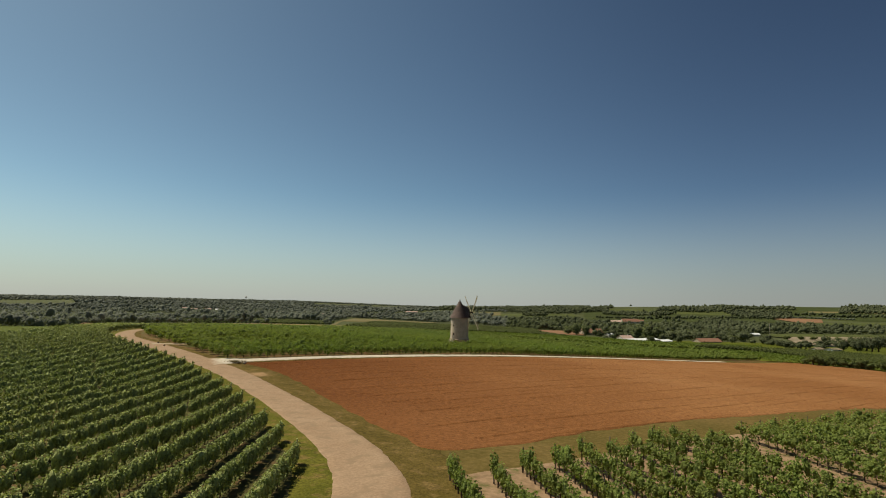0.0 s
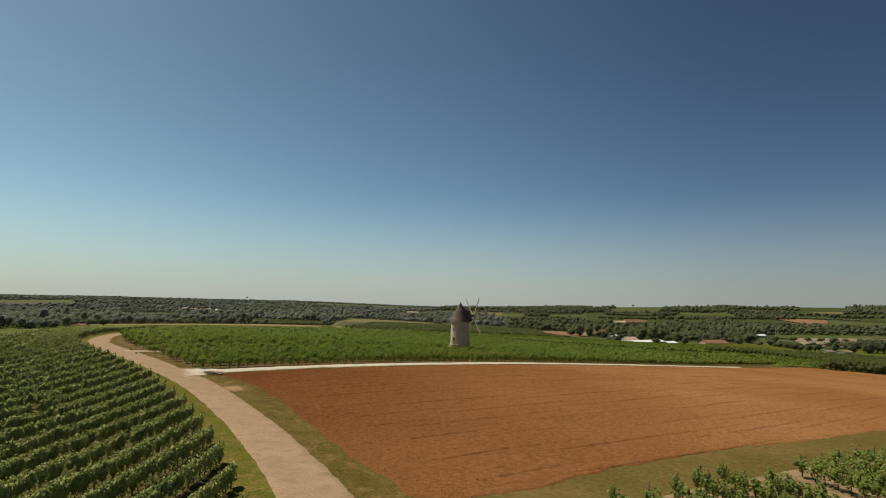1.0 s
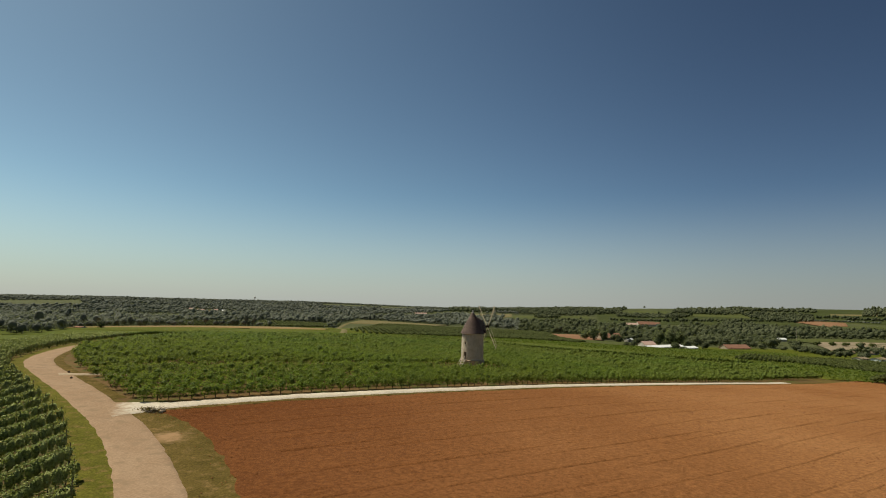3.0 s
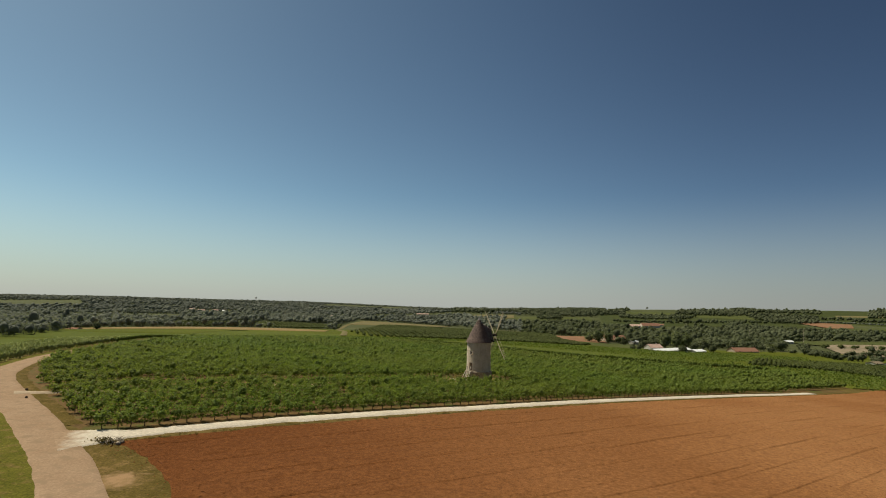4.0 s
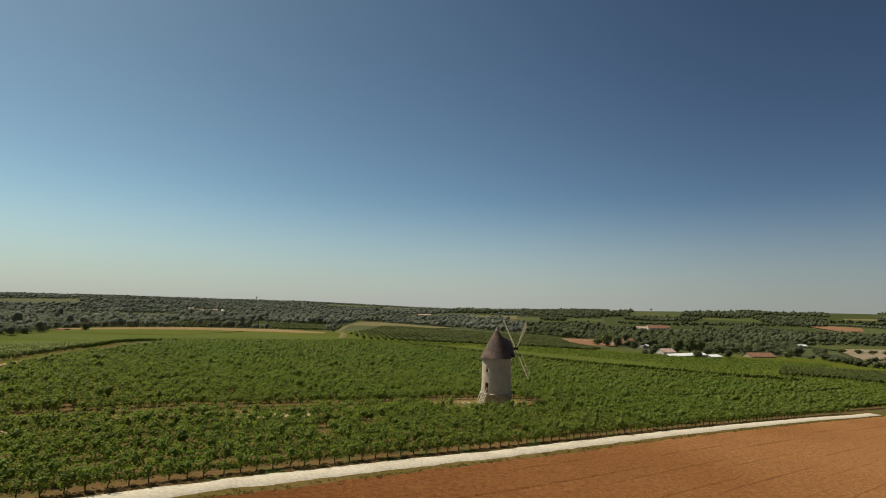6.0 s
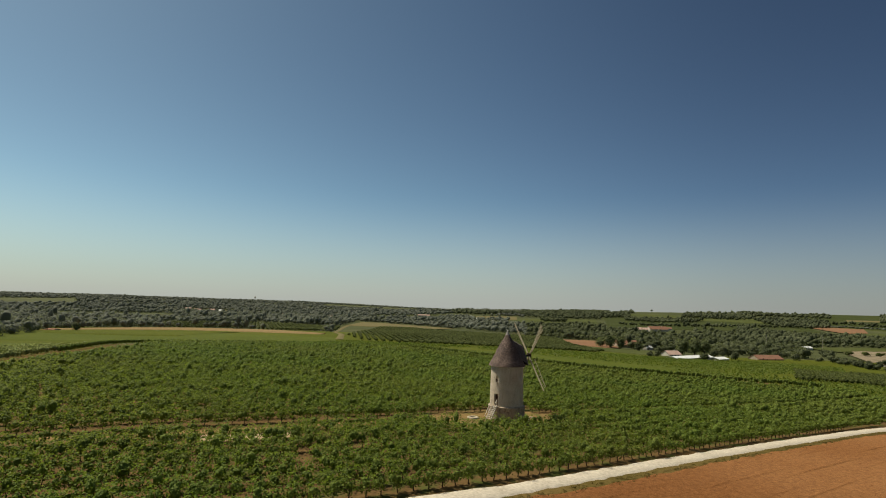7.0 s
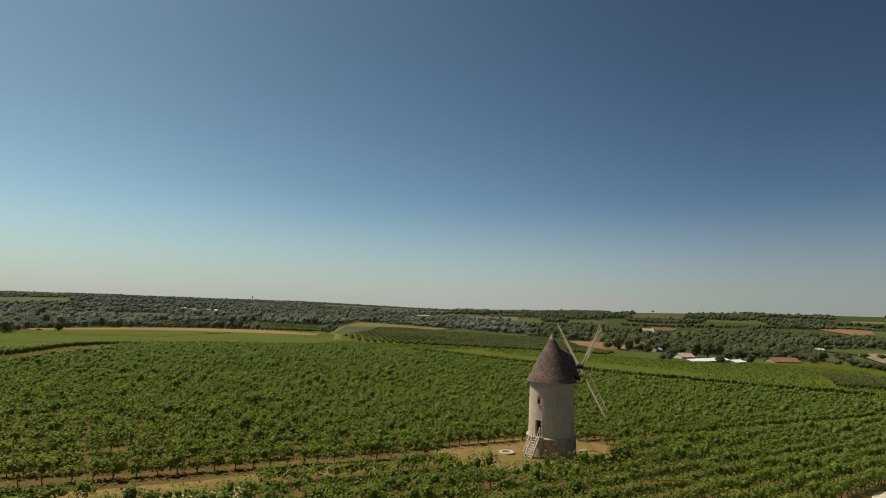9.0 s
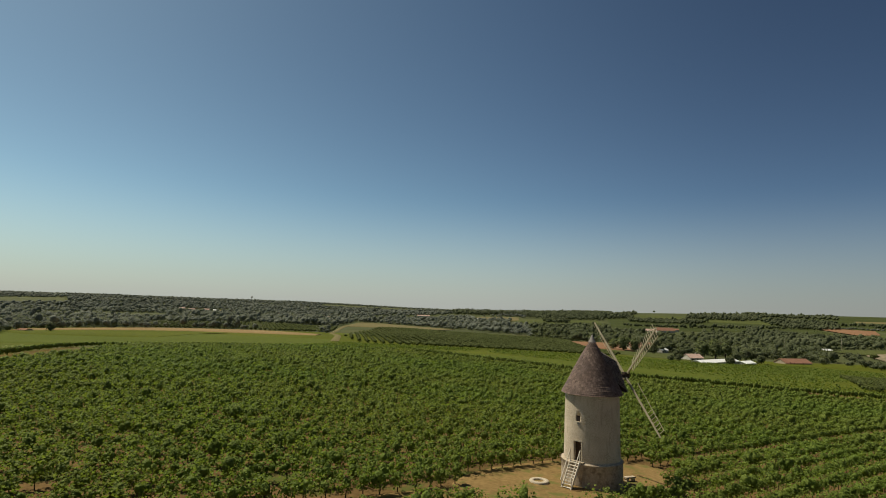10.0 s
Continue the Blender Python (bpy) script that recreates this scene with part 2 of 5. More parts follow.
def trodden_chalk(name, start, end):
    """White chalk carried out on to the track, thinning to track dust from start to end."""
    m, n, l, bsdf = tree_of(name)
    geo, flat = n.new("ShaderNodeNewGeometry"), n.new("ShaderNodeVectorMath")
    run = Vector((end[0] - start[0], end[1] - start[1], 0))
    off, far = n.new("ShaderNodeVectorMath"), n.new("ShaderNodeMath")
    off.operation, flat.operation, far.operation = "SUBTRACT", "DOT_PRODUCT", "MULTIPLY_ADD"
    off.inputs[1].default_value, flat.inputs[1].default_value = (start[0], start[1], 0), tuple(run / run.length_squared)
    l.new(geo.outputs["Position"], off.inputs[0])
    l.new(off.outputs[0], flat.inputs[0])
    l.new(noise_at(n, l, 0.9, 5), far.inputs[0])
    far.inputs[1].default_value = 0.6
    l.new(flat.outputs["Value"], far.inputs[2])
    broad, grain = noise_at(n, l, 0.4, 5), noise_at(n, l, 3.0, 3)
    white = mixed(n, l, 0.5, ramp(n, l, broad, [(0.32, (0.45, 0.385, 0.295)), (0.68, (0.6, 0.53, 0.42))]), ramp(n, l, grain, [(0.25, (0.28, 0.24, 0.18)), (0.75, (0.7, 0.62, 0.49))]))
    dust = mixed(n, l, 0.45, ramp(n, l, broad, [(0.32, (0.275, 0.177, 0.105)), (0.68, (0.345, 0.238, 0.15))]), ramp(n, l, grain, [(0.25, (0.17, 0.11, 0.065)), (0.75, (0.4, 0.28, 0.177))]))
    col = mixed(n, l, ramp(n, l, far.outputs[0], [(0.68, (0, 0, 0)), (1.0, (1, 1, 1))]), white, dust)
    l.new(col, bsdf.inputs["Base Color"])
    bsdf.inputs["Roughness"].default_value, bsdf.inputs["Specular IOR Level"].default_value = 0.9, 0.04
    bumped(n, l, bsdf, grain, 0.5, 0.03)
    return m


APRON = trodden_chalk("trodden_pale_chalk", (-36.6, 100.6), (-42.6, 97.4))
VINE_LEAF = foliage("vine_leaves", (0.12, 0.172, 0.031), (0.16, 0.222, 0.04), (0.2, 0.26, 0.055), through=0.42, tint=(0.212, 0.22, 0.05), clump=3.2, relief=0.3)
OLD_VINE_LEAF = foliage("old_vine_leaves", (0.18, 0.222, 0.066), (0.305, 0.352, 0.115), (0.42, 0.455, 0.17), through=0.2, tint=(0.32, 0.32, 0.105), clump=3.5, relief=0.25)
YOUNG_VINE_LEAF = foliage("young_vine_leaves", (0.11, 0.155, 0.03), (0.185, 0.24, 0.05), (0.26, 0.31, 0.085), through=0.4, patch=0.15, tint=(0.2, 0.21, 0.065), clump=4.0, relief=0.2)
# distance haze is put into this leaf colour: greyed and lightened
HAZED_WOOD_LEAF = foliage("hazed_woodland_leaves", (0.16, 0.172, 0.133), (0.172, 0.184, 0.143), (0.186, 0.197, 0.154), through=0.3, patch=0.04, tint=(0.22, 0.226, 0.184), rough=0.9, clump=0.013)
# the same woods with less haze in the colour, also for hedge and farm trees
WOOD_DARK = foliage("less_hazed_leaves", (0.09, 0.102, 0.05), (0.102, 0.115, 0.057), (0.118, 0.13, 0.067), through=0.35, patch=0.06, tint=(0.14, 0.15, 0.088), rough=0.9, clump=0.013)
ORCHARD_LEAF = foliage("orchard_leaves", (0.068, 0.082, 0.026), (0.098, 0.114, 0.037), (0.132, 0.148, 0.052), through=0.4, patch=0.02, rough=0.9, clump=1.2, relief=0.5)
TALL_LEAF = foliage("tall_tree_leaves", (0.105, 0.128, 0.055), (0.14, 0.165, 0.072), (0.18, 0.205, 0.095), through=0.45, patch=0.08, tint=(0.2, 0.21, 0.11), rough=0.9, clump=0.5, relief=0.5)
FIELD_LEAF = foliage("valley_vine_leaves", (0.085, 0.115, 0.02), (0.115, 0.15, 0.028), (0.14, 0.175, 0.04), through=0.35, rough=0.8)
BARK = surface("bark", (0.05, 0.035, 0.022), (0.10, 0.07, 0.045), 2.0, 14.0, bump=0.6, depth=0.02)
POST = surface("grey_post_wood", (0.16, 0.13, 0.09), (0.27, 0.22, 0.16), 2.0, 18.0, bump=0.4, depth=0.01)
FAR_GREEN = far_rows("far_vineyard_green", (0.078, 0.09, 0.010), (0.105, 0.117, 0.016), 2.6, 0.5)
HILL_GREEN = far_rows("hillside_vineyard_green", (0.044, 0.055, 0.017), (0.066, 0.076, 0.025), 5.0, 1.2)
FAR_GREEN_PALE = far_rows("pale_far_meadow", (0.066, 0.078, 0.024), (0.094, 0.103, 0.034), 4.0, 0.8)
MEADOW_PALE = surface("pale_meadow_grass", (0.07, 0.088, 0.012), (0.095, 0.11, 0.018), 0.03, 0.5, bump=0.3, depth=0.3)
# meadow green muted by distance haze painted into the colour
HAZED_MEADOW = far_rows("hazed_hill_meadow", (0.085, 0.092, 0.042), (0.115, 0.12, 0.058), 4.0, 0.3)
STRAW = surface("straw_stubble", (0.2, 0.135, 0.06), (0.27, 0.185, 0.085), 0.02, 0.4, bump=0.3, depth=0.1)
DRY_GRASS = surface("dry_meadow_grass", (0.125, 0.11, 0.047), (0.18, 0.148, 0.068), 0.02, 0.4, bump=0.3, depth=0.1)
BARE_FAR = surface("bare_far_soil", (0.19, 0.098, 0.052), (0.265, 0.15, 0.083), 0.02, 0.3, bump=0.2, depth=0.1)
PALE_FAR = surface("pale_far_plot", (0.21, 0.165, 0.11), (0.28, 0.22, 0.145), 0.02, 0.3, bump=0.2, depth=0.1, spot=(0.1, 0.1, 0.05))


# ---- ground ----
def height(x, y):
    """The hill of the mill, the valley beyond it and the far ridges."""
    x, y = np.asarray(x, float), np.asarray(y, float)
    u, v = x / 100, (y - 120) / 100
    hill = 0.58 - 4.29 * u - 0.08 * v - 1.49 * u * u + 1.05 * u * v - 0.83 * v * v
    for amp, cx, cy, s in ((-2.25, -30, 75, 35), (1.12, -30, 132, 35), (0.44, 25, 70, 40), (0.42, -85, 135, 45), (-2.14, 50, 270, 70), (-0.92, 120, 220, 60)):
        hill = hill + amp * np.exp(-((x - cx) ** 2 + (y - cy) ** 2) / (2 * s * s))
    r, az = np.hypot(x, y), np.degrees(np.arctan2(x, y))
    ridge = 9 + 16 / (1 + np.exp((az + 12) / 4)) + 22 / (1 + np.exp(-(az - 17) / 4))
    east = 1 / (1 + np.exp(-(az - 9) / 4))
    floor = np.interp(r, [300, 450, 600, 900, 1300], [-7, -14, -21, -25, -22]) * east
    floor = floor + np.interp(r, [300, 480, 650, 800, 1300], [-4, -8, -12, -16, -19]) * (1 - east)
    rise = np.clip((r - 1200) / 1350, 0, 1)
    far = floor + (ridge - floor) * rise * rise * (3 - 2 * rise)
    far = far + 3.0 * np.sin(x / 190 + 1.3) * np.sin(y / 230) * np.clip((r - 600) / 600, 0, 1)
    far = far - 0.012 * np.clip(r - 2700, 0, 4000)
    w = np.clip((np.hypot(x * 1.0, y - 60) - 330) / 190, 0, 1)
    w = w * w * (3 - 2 * w)
    return np.maximum(hill, -40) * (1 - w) + far * w


def grid_mesh(name, xs, ys, z):
    """A quad sheet from arrays of x, y and z that share one shape."""
    nu, nv = xs.shape
    me = bpy.data.meshes.new(name)
    co = np.stack([xs, ys, z], -1).reshape(-1, 3)
    i = np.arange(nu * nv).reshape(nu, nv)
    q = np.stack([i[:-1, :-1], i[1:, :-1], i[1:, 1:], i[:-1, 1:]], -1).reshape(-1, 4)
    fill_mesh(me, co, q)
    return me


def fill_mesh(me, co, faces, smooth=True):
    faces = np.asarray(faces, np.int32)
    k = faces.shape[1]
    me.vertices.add(len(co))
    me.vertices.foreach_set("co", np.asarray(co, np.float32).ravel())
    me.loops.add(faces.size)
    me.loops.foreach_set("vertex_index", faces.ravel())
    me.polygons.add(len(faces))
    me.polygons.foreach_set("loop_start", np.arange(0, faces.size, k, dtype=np.int32))
    me.polygons.foreach_set("use_smooth", np.full(len(faces), smooth))
    me.update(calc_edges=True)
    me.validate()


def axis_steps(near_lo, near_hi, step, far_lo, far_hi, grow):
    a = list(np.arange(near_lo, near_hi + 0.1, step))
    d = step
    while a[-1] < far_hi:
        d *= grow
        a.append(a[-1] + d)
    d = step
    while a[0] > far_lo:
        d *= grow
        a.insert(0, a[0] - d)
    return np.array(a)


gx, gy = np.meshgrid(axis_steps(-260, 300, 5, -4700, 4700, 1.07), axis_steps(-60, 420, 5, -900, 4700, 1.05), indexing="ij")
ground = tagged(new("ground", grid_mesh("ground", gx, gy, height(gx, gy))), "rolling ground with dry grass and meadow", "ground", kind="structure")
ground.data.materials.append(GROUND)


def smooth_line(pts, step):
    """An even polyline through the points, rounded."""
    p = np.array(pts, float)
    p = np.vstack([2 * p[0] - p[1], p, 2 * p[-1] - p[-2]])
    out = []
    for a, b, c, d in zip(p[:-3], p[1:-2], p[2:-1], p[3:]):
        for s in np.linspace(0, 1, 24, endpoint=False):
            out.append(0.5 * (2 * b + (c - a) * s + (2 * a - 5 * b + 4 * c - d) * s * s + (3 * b - a - 3 * c + d) * s ** 3))
    out.append(p[-2])
    out = np.array(out)
    run = np.r_[0, np.cumsum(np.hypot(*np.diff(out, axis=0).T))]
    s = np.arange(0, run[-1] + step * 0.5, step)
    return np.stack([np.interp(s, run, out[:, 0]), np.interp(s, run, out[:, 1])], -1)


def normals(line):
    t = np.gradient(line, axis=0)
    t /= np.linalg.norm(t, axis=1)[:, None]
    return np.stack([-t[:, 1], t[:, 0]], -1)


def resampled(line, count):
    run = np.r_[0, np.cumsum(np.hypot(*np.diff(line, axis=0).T))]
    s = np.linspace(0, run[-1], count)
    return np.stack([np.interp(s, run, line[:, 0]), np.interp(s, run, line[:, 1])], -1)


def sheet(name, edge_a, edge_b, material, lift, step=2.0, rag=0.0, label="", category="ground"):
    """A sheet of ground between two lines, draped over the hill."""
    a, b = smooth_line(edge_a, step), smooth_line(edge_b, step)
    count = max(len(a), len(b))
    a, b = resampled(a, count), resampled(b, count)
    across = max(3, int(np.hypot(*(a - b).T).max() / step))
    f = np.linspace(0, 1, across)[None, :, None]
    if rag:
        wob = np.array([[noise.noise((q[0] * 0.35, q[1] * 0.35, 7.0)) + 0.5 * noise.noise((q[0] * 1.1, q[1] * 1.1, 3.0)) + 0.4 * noise.noise((q[0] * 2.9, q[1] * 2.9, 5.0)) for q in (a[k], b[k])] for k in range(count)])
        way = (a - b) / np.maximum(np.linalg.norm(a - b, axis=1), 0.01)[:, None]
        a, b = a + way * (wob[:, :1] * rag), b - way * (wob[:, 1:] * rag)
    p = a[:, None] * (1 - f) + b[:, None] * f
    # the rims dip into the ground
    rim = (a - b) / np.maximum(np.linalg.norm(a - b, axis=1), 0.01)[:, None] * (0.1 + 1.5 * lift)
    p = np.concatenate([(a + rim)[:, None], p, (b - rim)[:, None]], 1)
    z = height(p[..., 0], p[..., 1]) + lift
    z[:, 0] -= lift + 0.06
    z[:, -1] -= lift + 0.06
    ob = new(name, grid_mesh(name, p[..., 0], p[..., 1], z))
    ob.data.materials.append(material)
    return tagged(ob, label, category, kind="structure")


ROAD_LINE = [(-4, -60), (-3, 0), (-3.2, 20), (-4.3, 36.2), (-6, 43.3), (-9, 50.5), (-15.2, 62), (-22.6, 74), (-33.5, 88.9), (-46.6, 102.3), (-62, 116.5), (-71, 125.8), (-77, 134.5), (-83, 146), (-88, 156.5), (-95.5, 174), (-102.5, 195), (-112, 222), (-128, 262), (-148, 310)]
PATH_LINE = [(-37.5, 100.8), (-33, 103.6), (-23.5, 109.9), (-11.1, 117.3), (5.2, 128), (22, 141.5), (40, 156.5), (75, 185), (105, 208), (128, 225)]


def offset(line, d):
    a = smooth_line(line, 3.0)
    return a + normals(a) * d


track = smooth_line(ROAD_LINE, 3.0)
half_track = np.interp(track[:, 1], [40, 90, 130, 160, 185, 240], [2.4, 2.25, 2.1, 1.6, 1.0, 0.6])[:, None] * normals(track)
near_track = track[:, 1] < 200
sheet("road", (track + half_track)[near_track], (track - half_track)[near_track], ROAD, 0.10, 0.6, 0.18, "dusty pale gravel track between the vines", "road")
sheet("grass_track", (track + half_track * 1.3)[~near_track], (track - half_track * 1.3)[~near_track], DRY_VERGE, 0.09, 0.8, 0.3, "worn grassy track over the crest", "track")
CHALK_LINE = [(-34.6, 102.6)] + PATH_LINE[2:-2] + [(95, 200), (106, 208.5)]
sheet("chalk_path", offset(CHALK_LINE, 1.05), offset(CHALK_LINE, -1.05), CHALK, 0.108, 0.6, 0.3, "white chalk path beside the ploughed field", "path")
sheet("chalk_apron", [(-43.6, 100.6), (-40.6, 101.6), (-36, 102.9), (-33.4, 104.4)], [(-38.6, 94.6), (-37.2, 97.2), (-34.9, 100.4), (-32.4, 102.6)], APRON, 0.114, 0.4, 0.3, "white chalk spread where the path meets the track", "path")
NEAR_EDGE = [(-35, 99), (-27, 91.7), (-18.7, 79.5), (-9.5, 63), (-3, 52), (0, 48.8), (6.2, 51), (14.7, 57.5), (29.6, 66.7), (40, 72), (54.7, 81), (72.5, 91), (110, 112), (170, 150)]
sheet("ploughed_field", offset(PATH_LINE, -2.6)[1:].tolist() + [(150, 240), (185, 262)], NEAR_EDGE, RED_SOIL, 0.035, 1.0, 0.7, "ploughed bare red soil field with shallow furrows", "field")
field = bpy.data.objects["ploughed_field"]
reach = np.interp(track[:, 1], [40, 110, 140], [5.2, 5.2, 3.6])[:, None] * normals(track)
along_vines = (track[:, 1] > 14) & (track[:, 1] < 205)
sheet("verge", (track + reach)[along_vines], (track + half_track * 0.6)[along_vines], LUSH_VERGE, 0.05, 0.8, 0.35, "green grass verge beside the clipped vines", "verge")
by_field = (track[:, 1] > 30) & (track[:, 1] < 97)
sheet("verge", (track - half_track * 0.6)[by_field], [(2, 34), (0.5, 47), (-3.5, 54), (-9, 64), (-18, 80), (-26.5, 92.5), (-34.5, 100)], DRY_VERGE, 0.022, 0.8, 0.5, "olive dry grass between track and ploughed field", "verge")
block_verge = (track[:, 1] > 100) & (track[:, 1] < 160)
sheet("verge", (track - half_track * 0.6)[block_verge], (track - half_track * 1.75)[block_verge], DRY_VERGE, 0.05, 0.8, 0.4, "worn grass verge at the row ends", "verge")
# furrows run along the chalk path, as low ridges of turned soil
FIELD_EDGE = [tuple(q) for q in offset(PATH_LINE, -3.2)] + [(150, 238), (180, 256), (170, 152), *NEAR_EDGE[::-1]]

# ---- building blocks ----
def part(name, bm, material, parent, label=""):
    me = bpy.data.meshes.new(name)
    bm.to_mesh(me)
    bm.free()
    me.materials.append(material)
    ob = new(name, me)
    ob.parent = parent
    return tagged(ob, label)


def part_of(name, me, material, parent, label="", kind=""):
    me.materials.append(material)
    ob = new(name, me)
    ob.parent = parent
    return tagged(ob, label, kind=kind)


def thing(name, label, category, at=(0, 0, 0), turn=0.0, group=""):
    ob = new(name)
    ob.matrix_basis = pose(*at, 0, 0, turn)
    return tagged(ob, label, category, group)


def ground_at(x, y):
    return float(height(x, y))


rng = np.random.default_rng(7)


def leaves_mesh(name, centre, outward, size, rng, fold=0.25, cores=None, wild=0.55, smooth=False):
    """Leaves as folded four-cornered blades, one island each, roughly facing outward. cores: the corners of each dense heart of foliage, and the triangles of one."""
    k = len(centre)
    nrm = outward + rng.normal(0, wild, (k, 3))
    nrm /= np.linalg.norm(nrm, axis=1)[:, None]
    ref = rng.normal(0, 1, (k, 3))
    a = np.cross(nrm, ref)
    a /= np.linalg.norm(a, axis=1)[:, None]
    b = np.cross(nrm, a)
    s = (size * rng.uniform(0.7, 1.3, k))[:, None]
    w = s * rng.uniform(0.7, 1.0, (k, 1))
    co = np.stack([centre - a * s * 0.5, centre - b * w * 0.5 + nrm * s * fold * rng.uniform(-0.4, 1, (k, 1)), centre + a * s * 0.5, centre + b * w * 0.5 + nrm * s * fold * rng.uniform(-0.4, 1, (k, 1))], 1).reshape(-1, 3)
    me = bpy.data.meshes.new(name)
    q = np.arange(4 * k).reshape(-1, 4)
    tris = np.concatenate([q[:, :3], q[:, [0, 2, 3]]])
    if cores is not None and len(cores[0]):
        spots, shape = cores
        tris = np.concatenate([tris, (shape[None] + 4 * k + (np.arange(len(spots)) * spots.shape[1])[:, None, None]).reshape(-1, 3)])
        co = np.concatenate([co, spots.reshape(-1, 3)])
    fill_mesh(me, co, tris, smooth)
    return me


def ball(fineness):
    """Corners and triangles of a rounded lump."""
    bm = bmesh.new()
    bmesh.ops.create_icosphere(bm, subdivisions=fineness, radius=1.0)
    bm.verts.ensure_lookup_table()
    out = np.array([tuple(v.co) for v in bm.verts]), np.array([[v.index for v in f.verts] for f in bm.faces])
    bm.free()
    return out


BALL = {fineness: ball(fineness) for fineness in (1, 2)}


def sticks_mesh(name, base, top, r0, r1, sides=4):
    """Many tapered stems in one mesh, from base points to top points."""
    k = len(base)
    ang = np.arange(sides) * 2 * np.pi / sides
    ring = np.stack([np.cos(ang), np.sin(ang), 0 * ang], -1)
    low = base[:, None] + ring[None] * np.reshape(r0, (-1, 1, 1))
    mid = (base + top)[:, None] / 2 + ring[None] * np.reshape((np.asarray(r0) + r1) / 2, (-1, 1, 1)) + rng.normal(0, 0.04, (k, 1, 3))
    high = top[:, None] + ring[None] * np.reshape(r1, (-1, 1, 1))
    co = np.concatenate([low, mid, high], 1).reshape(-1, 3)
    j, n = np.arange(sides), (np.arange(sides) + 1) % sides
    one = np.concatenate([np.stack([j, n, n + sides, j + sides], -1), np.stack([j + sides, n + sides, n + 2 * sides, j + 2 * sides], -1)])
    faces = (one[None] + (np.arange(k) * 3 * sides)[:, None, None]).reshape(-1, 4)
    me = bpy.data.meshes.new(name)
    fill_mesh(me, co, faces)
    return me


def inside(poly, p):
    poly = np.array(poly, float)
    x, y = p[:, 0], p[:, 1]
    hit = np.zeros(len(p), bool)
    for (ax, ay), (bx, by) in zip(poly, np.roll(poly, -1, axis=0)):
        cross = (ay > y) != (by > y)
        hit ^= cross & (x < (bx - ax) * (y - ay) / (by - ay + 1e-9) + ax)
    return hit


VIEW_LINE = np.array([(r[1], r[2]) for r in PATH])


STEM = sticks_mesh("stem", np.zeros((1, 3)), np.array([[0.06, 0.03, 1.05]]), np.array([0.06]), np.array([0.04]), 7)
STEM.materials.append(BARK)


def vine_row(line, spacing, top, spread, stem, material, label, group, density=1.0, hedge=0.0, post_every=0, gaps=0.02, single=False, uneven=0.13):
    """One row of vines along a line: leafy heads on stems, with posts. hedge: 0 bushy single vines, 1 a trimmed wall of leaves."""
    run = np.r_[0, np.cumsum(np.hypot(*np.diff(line, axis=0).T))]
    s = np.arange(spacing * 0.5, run[-1], spacing)
    if len(s) < 1:
        return None
    s = s + rng.normal(0, spacing * 0.07, len(s))
    px, py = np.interp(s, run, line[:, 0]), np.interp(s, run, line[:, 1])
    keep = rng.random(len(s)) > gaps
    px, py = px[keep], py[keep]
    if len(px) < 1:
        return None
    count = len(px)
    way = np.array([line[-1] - line[0]]) / max(run[-1], 0.1)
    way = way[0]
    side = np.array([-way[1], way[0]])
    near = np.sqrt(((px[:, None] - VIEW_LINE[None, :, 0]) ** 2 + (py[:, None] - VIEW_LINE[None, :, 1]) ** 2).min(1))
    size = np.interp(near, [20, 60, 120, 220, 400], [0.195, 0.235, 0.33, 0.46, 0.8]) * (1 - 0.17 * (hedge > 0.9))
    number = np.interp(near, [20, 60, 120, 220, 400], [100, 50, 16, 5, 2.2]) * spacing * density
    if hedge > 0.9:
        number = number * np.interp(near, [40, 120], [1.0, 1.6])
    number = np.maximum(3, rng.poisson(number))
    owner = np.repeat(np.arange(count), number)
    k = len(owner)
    vigour = np.clip(rng.normal(1.0, uneven, count), 0.6, 1.4)
    d = rng.normal(0, 1, (k, 3))
    d /= np.linalg.norm(d, axis=1)[:, None]
    rad = rng.uniform(0.45, 1.08, k) ** 0.6
    # a head is an egg of leaves with a few long shoots
    shoot = rng.random(k) < 0.07 - 0.05 * hedge
    rad = np.where(shoot, rad * 1.3, rad)
    lo = stem
    hi = top * vigour[owner]
    if hedge > 0.9:
        # clipped square: flat sides and a level top
        d[:, 1:] /= np.maximum(np.linalg.norm(d[:, 1:], axis=1) ** 0.5, np.maximum(np.abs(d[:, 1]), np.abs(d[:, 2])))[:, None]
        d[:, 0] = rng.uniform(-1, 1, k)
        rad = np.where(shoot, 1.1, rng.uniform(0.8, 1.0, k))
    along = d[:, 0] * rad * spacing * (0.56 + 0.06 * hedge)
    aside = d[:, 1] * rad * spread * vigour[owner] * (0.75 + 0.25 * np.sign(d[:, 2]) * (1 - hedge))
    up = lo + (hi - lo) * (0.5 + 0.5 * d[:, 2] * np.minimum(rad, 1.18))
    cx = px[owner] + way[0] * along + side[0] * aside
    cy = py[owner] + way[1] * along + side[1] * aside
    centre = np.stack([cx, cy, height(cx, cy) + up], -1)
    out = np.stack([d[:, 0] * 0.3 * way[0] + d[:, 1] * side[0], d[:, 0] * 0.3 * way[1] + d[:, 1] * side[1], d[:, 2] * 0.8 + 0.5 - 0.25 * hedge], -1)
    # dense hearts of foliage inside the leaves
    shape, tri = BALL[1]
    own = np.repeat(np.arange(count), 2)
    cor = shape[None] * rng.uniform(0.62, 1.22, (count * 2, len(shape), 1))
    full = np.interp(near[own], [40, 150], [0.5 + 0.28 * hedge, 0.74 + 0.14 * hedge])[:, None]
